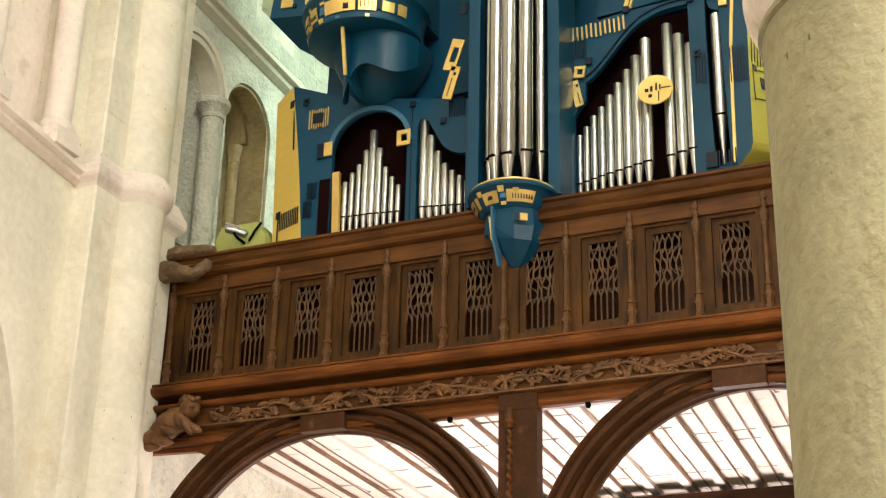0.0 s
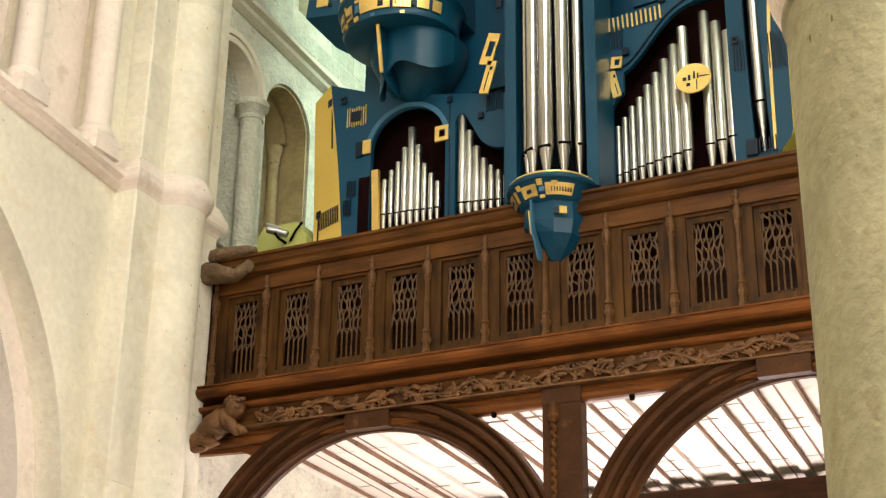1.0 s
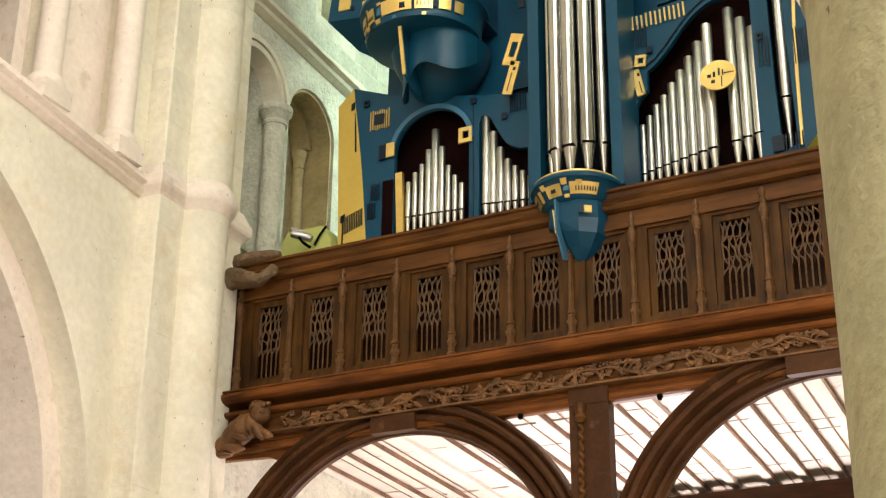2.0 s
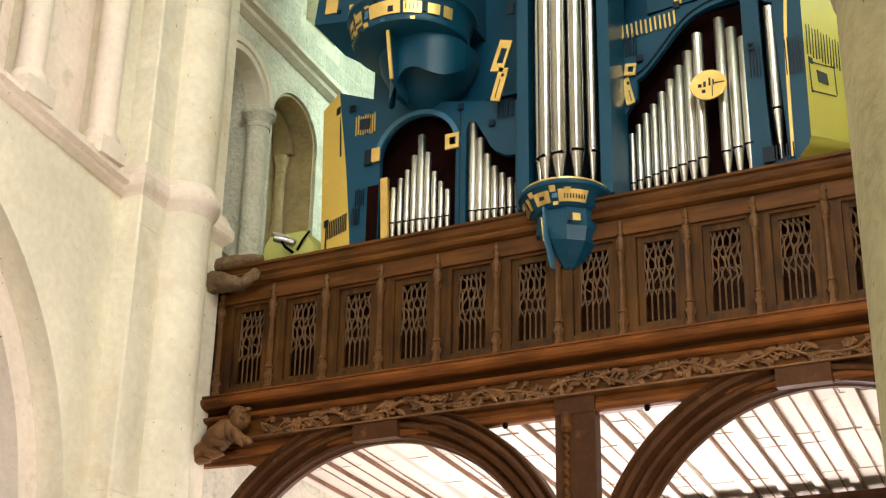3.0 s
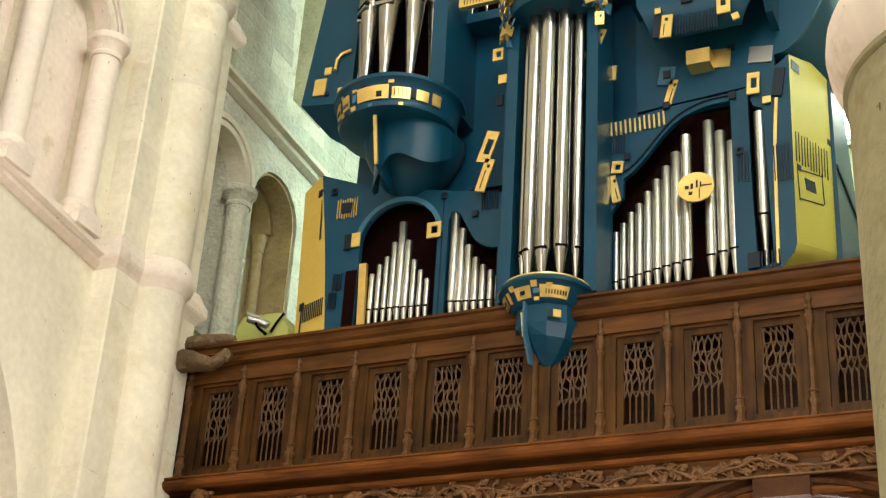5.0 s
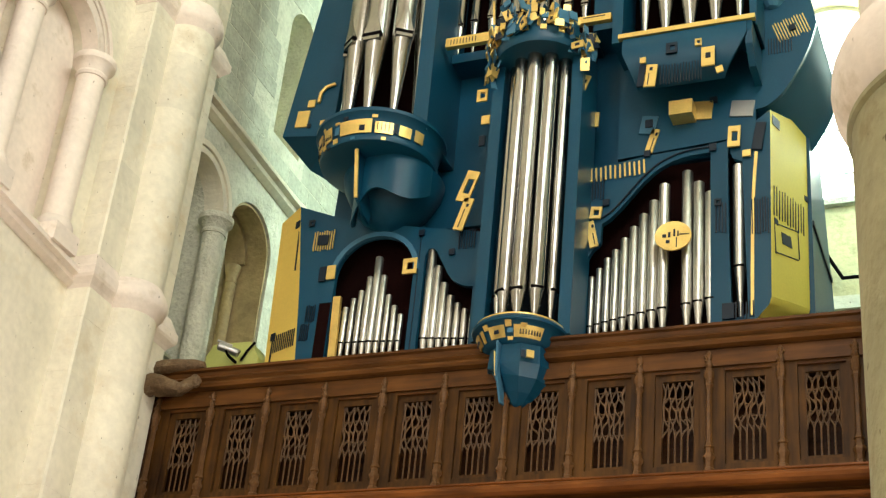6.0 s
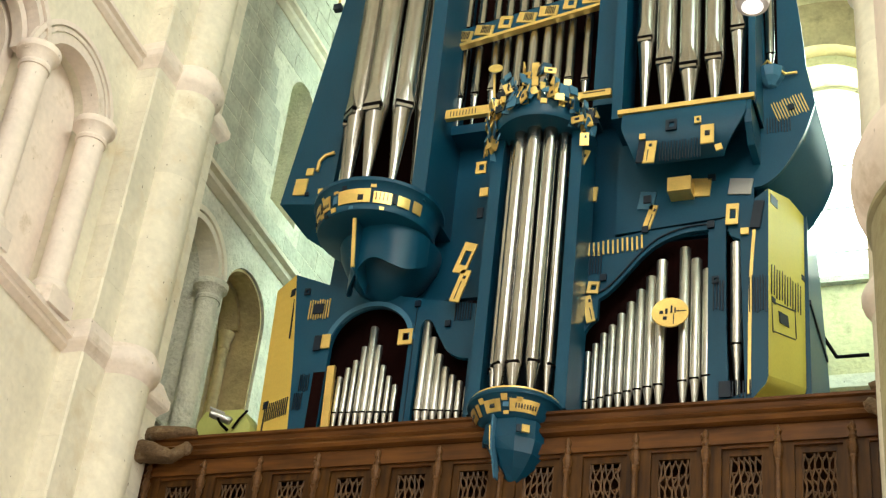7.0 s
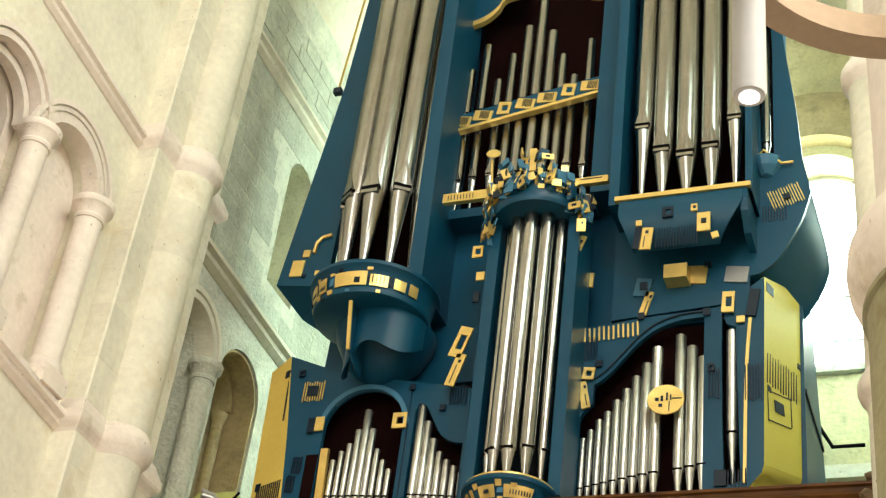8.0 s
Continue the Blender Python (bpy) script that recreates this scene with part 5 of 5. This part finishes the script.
part("rail_board", one_box(0.77, 1.92, 0.05, 0.455, 9.58, 9.619), BLUE, organ)
bm = bmesh.new()
prof = smooth_line([(0.02, 9.57), (0.0, 9.46), (0.02, 9.33), (0.09, 9.20), (0.18, 9.14)], 5)
a = [bm.verts.new((0.80 + 0.12 * max(0, (9.4 - z) * 3.2), y, z)) for y, z in prof]
b = [bm.verts.new((1.86 - 1.0 * max(0, 9.45 - z) ** 1.3, y, z)) for y, z in prof]
for i in range(len(a) - 1):
    bm.faces.new((a[i], b[i], b[i + 1], a[i + 1]))
ret = bmesh.ops.extrude_face_region(bm, geom=bm.faces[:])
for g in ret["geom"]:
    if isinstance(g, bmesh.types.BMVert):
        g.co.y += 0.02
part("curved_panel", bm, BLUE, organ, "curved blue panel with painted marks", smooth=True)
for x, mo, r in ((0.94, 10.55, 0.085), (1.125, 10.25, 0.095), (1.34, 10.16, 0.10), (1.56, 10.22, 0.095), (1.77, 10.52, 0.08)):
    pipe(x, 0.20, 9.62, mo - 0.05, 13.7, r, 0, lip=True, n=32)
pipe(1.99, 0.50, 10.2, 10.40, 11.80, 0.041, 0, lip=False, n=22)
part("hopper", lathe(bmesh.new(), [(0.14, 10.17), (0.11, 10.08), (0.05, 10.01), (0.01, 10.0)], 2.0, 0.46, 5, 180, 360), BLUE_LIGHT, organ)
part("gilt_strip", tube(bmesh.new(), [(1.86, 0.43, 10.14), (1.99, 0.33, 10.21), (2.13, 0.42, 10.11), (2.23, 0.43, 10.12)], 0.014, 6), GOLD, organ)
# scoop that carries the right wing
bm = bmesh.new()
edge = smooth_line([(1.84, 8.97), (1.95, 9.0), (2.10, 9.15), (2.28, 9.50), (2.37, 9.80)])
rows = []
for s in range(7):
    t = s / 6
    rows.append([bm.verts.new((x + 0.10 * t * (1 - 0.5 * i / len(edge)) + 0.025 * math.sin(math.pi * t), 0.50 + 0.62 * (1 - (1 - t) ** 2), z - (0.08 + 0.36 * i / len(edge)) * t ** 0.8)) for i, (x, z) in enumerate(edge)])
for p, q in zip(rows, rows[1:]):
    for i in range(len(edge) - 1):
        bm.faces.new((p[i], p[i + 1], q[i + 1], q[i]))
ret = bmesh.ops.extrude_face_region(bm, geom=bm.faces[:])
for g in ret["geom"]:
    if isinstance(g, bmesh.types.BMVert):
        g.co += Vector((-0.015, 0.02, 0.01))
part("scoop", bm, BLUE, organ, smooth=True)
part("panel_cheek", slab(bmesh.new(), [(0.03, 9.575), (0.46, 9.575), (0.46, 9.20), (0.20, 9.22), (0.06, 9.36), (0.02, 9.46)], 1.84, 1.90, "x"), BLUE, organ)
part("gilt_block", one_box(1.14, 1.34, 0.30, 0.46, 8.92, 9.06), GOLD, organ)

# gilt and painted plates on the fronts
stripes(organ, -2.011, 8.134, 0.216, 0.193, -0, GOLD, 0.385, 9)
chip(organ, -2.011, 8.134, 0.10, 0.10, 2, NAVY, 0.379)
square_ring(organ, -2.156, 8.332, 0.056, 0.064, -0, NAVY, 0.385)
chip(organ, -1.890, 7.793, 0.085, 0.139, -0, GOLD, 0.385)
chip(organ, -1.971, 7.784, 0.066, 0.150, -0, NAVY, 0.385)
square_ring(organ, -1.132, 7.768, 0.131, 0.150, -0, GOLD, 0.385)
chip(organ, -1.056, 8.093, 0.052, 0.059, -0, NAVY, 0.385)
stripes(organ, -2.04, 7.40, 0.10, 0.160, -0, NAVY, 0.385, 5)
stripes(organ, -2.075, 7.22, 0.09, 0.160, -0, NAVY, 0.385, 5)
stripes(organ, -0.626, 7.981, 0.164, 0.182, -0, NAVY, 0.385, 7)
chip(organ, -0.753, 7.865, 0.052, 0.059, -0, NAVY, 0.385)
stripes(organ, 0.669, 8.474, 0.540, 0.134, -3, GOLD, 0.385, 13)
stripes(organ, 0.490, 8.331, 0.188, 0.214, -0, NAVY, 0.385, 8)
square_ring(organ, 0.519, 8.080, 0.099, 0.112, 8, GOLD, 0.38)
chip(organ, 0.489, 7.878, 0.075, 0.257, -12, GOLD, 0.385)
chip(organ, 0.600, 8.173, 0.056, 0.064, -0, NAVY, 0.385)
chip(organ, 0.942, 8.610, 0.056, 0.064, -0, NAVY, 0.385)
chip(organ, 1.497, 8.590, 0.061, 0.070, -0, NAVY, 0.385)
chip(organ, 0.929, 8.950, 0.141, 0.182, 10, BLUE_LIGHT, 0.457)
chip(organ, 0.961, 8.891, 0.066, 0.075, -0, NAVY, 0.35)
chip(organ, 0.964, 8.782, 0.070, 0.241, 16, GOLD, 0.457)
chip(organ, 1.488, 9.119, 0.066, 0.064, -0, NAVY, 0.457)
chip(organ, 1.373, 9.029, 0.216, 0.182, 6, GOLD, 0.457)
square_ring(organ, 1.678, 8.658, 0.103, 0.203, 3, GOLD, 0.37)
chip(organ, 1.879, 8.641, 0.085, 0.267, 9, NAVY, 0.385)
chip(organ, 1.777, 8.487, 0.070, 0.064, -0, GOLD, 0.385)
chip(organ, 1.732, 8.990, 0.197, 0.160, 8, STEEL, 0.457)
stripes(organ, 1.877, 7.882, 0.150, 0.321, -0, NAVY, 0.385, 7)
stripes(organ, 1.562, 7.905, 0.103, 0.278, -0, NAVY, 0.385, 4)
square_ring(organ, 1.538, 8.047, 0.056, 0.064, -0, NAVY, 0.385)
chip(organ, 1.618, 7.045, 0.094, 0.139, -0, NAVY, 0.385)
stripes(organ, 1.745, 7.045, 0.160, 0.139, -0, NAVY, 0.385, 6)
chip(organ, -2.331, 9.392, 0.127, 0.182, 4, GOLD, 0.216)
chip(organ, -2.259, 9.557, 0.075, 0.080, 4, GOLD, 0.216)
chip(organ, -2.114, 9.316, 0.047, 0.053, -0, GOLD, 0.216)
chip(organ, -2.252, 9.303, 0.038, 0.043, -0, NAVY, 0.216)
square_ring(organ, -0.527, 9.337, 0.099, 0.128, -0, GOLD, 0.2)
chip(organ, -0.483, 9.080, 0.080, 0.091, -0, GOLD, 0.22)
chip(organ, -0.499, 8.859, 0.056, 0.107, -0, NAVY, 0.22)
square_ring(organ, -0.623, 8.455, 0.122, 0.310, 18, GOLD, 0.3)
chip(organ, -0.641, 8.175, 0.094, 0.321, 16, GOLD, 0.3)
square_ring(organ, 1.234, 9.380, 0.094, 0.107, -0, NAVY, 0)
square_ring(organ, 1.460, 9.397, 0.056, 0.070, -0, GOLD, 0)
chip(organ, 1.542, 9.235, 0.113, 0.193, -0, GOLD, 0)
chip(organ, 1.544, 9.239, 0.042, 0.048, -0, NAVY, -0.01)
chip(organ, 1.633, 9.101, 0.061, 0.064, -15, GOLD, 0.02)
chip(organ, 1.052, 9.139, 0.103, 0.225, 6, GOLD, 0.02)
chip(organ, 0.979, 9.150, 0.066, 0.225, 6, NAVY, 0.02)
chip(organ, 0.989, 9.294, 0.052, 0.059, -0, GOLD, 0)
stripes(organ, 1.307, 9.129, 0.366, 0.193, -0, NAVY, 0.02, 15)
stripes(organ, 2.156, 9.766, 0.291, 0.203, -18, GOLD, 0.457, 12)
chip(organ, 2.168, 9.756, 0.056, 0.059, -15, NAVY, 0.445)
stripes(organ, 2.057, 9.594, 0.216, 0.160, -0, NAVY, 0.457, 9)
chip(organ, 0.424, 9.173, 0.085, 0.278, 20, GOLD, 0.1)
chip(organ, 0.448, 9.460, 0.085, 0.107, -0, GOLD, 0.1)
chip(organ, 0.412, 9.062, 0.169, 0.150, 3, GOLD, 0.42)
chip(organ, 0.414, 8.918, 0.066, 0.064, -0, NAVY, 0.42)

# ---- small things ----
lamp_box = thing("junction_cabinet", "pale green metal cabinet on the gallery rail", "cabinet", (-2.83, 0.5, 6.785))
part("body", slab(bmesh.new(), [(-0.26, -0.9), (0.27, -0.9), (0.27, 0.30), (0.17, 0.46), (-0.20, 0.46), (-0.26, 0.36)], 0.0, 0.25, "y"), PALEGREEN, lamp_box)
cc = thing("security_camera", "small silver security camera on a bracket", "camera", (-2.78, 0.36, 7.02))
ax = [(0.085, 0.035, 0.055), (0.075, 0.03, 0.06), (-0.065, -0.055, 0.10), (-0.075, -0.061, 0.103)]
part("housing", tube(bmesh.new(), ax, [0.03, 0.038, 0.038, 0.034], 20), STEEL, cc, smooth=True)
part("lens", tube(bmesh.new(), [(-0.0755, -0.0612, 0.1031), (-0.079, -0.063, 0.104)], 0.024, 16), BLACK, cc)
part("hood", tube(bmesh.new(), [(0.03, 0.0, 0.12), (-0.085, -0.07, 0.152)], 0.012, 8), OPAL, cc)
part("bracket", tube(bmesh.new(), [(0, 0.14, 0.03), (0, 0.02, 0.03), (0, -0.05, 0.06)], 0.014, 8), BLACK, cc)
tagged(link("cable", tube(bmesh.new(), [(-2.72, 0.48, 7.05), (-2.66, 0.47, 7.14), (-2.60, 0.48, 7.22)], 0.012, 6), BLACK), "short black cable on the cabinet", "cable")

# handrail bracket on the west wall
tagged(link("wall_bracket", tube(bmesh.new(), [(1.85, 4.3, 9.75), (2.02, 4.3, 9.42), (2.35, 4.3, 9.42)], 0.022, 8), BLACK), "thin black metal bracket on the west wall", "bracket")

# hoop chandelier with opal tubes, close to the pillar
hoop = thing("hoop_chandelier", "pale bronze hoop chandelier with hanging opal tubes", "chandelier", (3.616, -7.69, 4.02))
bm = bmesh.new()
k = 72
HR = 0.45
rows = [[bm.verts.new((r * math.cos(6.28318 * i / k), r * math.sin(6.28318 * i / k), z)) for i in range(k)] for r, z in ((HR, 0), (HR, 0.07), (HR - 0.07, 0.07), (HR - 0.07, 0))]
for p, q in zip(rows, rows[1:] + rows[:1]):
    for i in range(k):
        bm.faces.new((p[i], p[(i + 1) % k], q[(i + 1) % k], q[i]))
part("hoop", bm, BRONZE, hoop, smooth=True)
lit = bpy.data.materials.new("lit_opal_end")
lit.use_nodes = True
lb = lit.node_tree.nodes["Principled BSDF"]
lb.inputs["Emission Color"].default_value = (1.0, 0.95, 0.92, 1)
lb.inputs["Emission Strength"].default_value = 1.6
for i in range(3):
    a = radians(157 + 90 * i)
    t = part("tube", lathe(bmesh.new(), [(0.033, -0.30), (0.036, -0.288), (0.036, -0.002), (0.02, -0.001)], (HR - 0.035) * math.cos(a), (HR - 0.035) * math.sin(a), 24), OPAL, hoop, smooth=True)
    part("lit_end", lathe(bmesh.new(), [(0.022, -0.304), (0.021, -0.301)], (HR - 0.035) * math.cos(a), (HR - 0.035) * math.sin(a), 16), lit, t)
for i in range(3):
    a = radians(40 + 120 * i)
    part("chain", tube(bmesh.new(), [(HR * 0.93 * math.cos(a), HR * 0.93 * math.sin(a), 0.08), (0, 0, 1.5)], 0.008, 6), STEEL, hoop)
part("rod", tube(bmesh.new(), [(0, 0, 1.49), (0, 0, 2.19)], 0.01, 8), STEEL, hoop)

# rough ashlar of the organ bay: single stones
rnd = random.Random(21)
z = 9.86
while z < 12.40:
    h = rnd.uniform(0.20, 0.27)
    y = -0.25 - rnd.uniform(0, 0.3)
    while y < 4.3:
        w = rnd.uniform(0.28, 0.52)
        if y + w > -0.25 and not (1.36 < y + w and y < 2.04 and z + h > 10.2 and z < 11.9) and z + h < 12.42:
            bm = box(bmesh.new(), NORTH - 0.02, NORTH + rnd.uniform(0.003, 0.006), max(-0.25, y) + 0.009, y + w - 0.009, z + 0.009, z + h - 0.009)
            part("stone", bm, ROUGH, bay)
        y += w
    z += h
for lo, hi in ((8.9, 9.55), (12.62, 13.5)):
    z = lo
    while z < hi - 0.15:
        y = -0.25
        while y < 4.3:
            w = rnd.uniform(0.3, 0.5)
            near = any(abs(y + w / 2 - c) < 0.62 + w / 2 and z < 9.45 for c in (0.14, 1.5))
            if not near:
                part("stone", box(bmesh.new(), NORTH - 0.02, NORTH + rnd.uniform(0.004, 0.014), y + 0.007, y + w - 0.007, z + 0.007, z + 0.23 - 0.007), ROUGH, bay)
            y += w
        z += 0.23
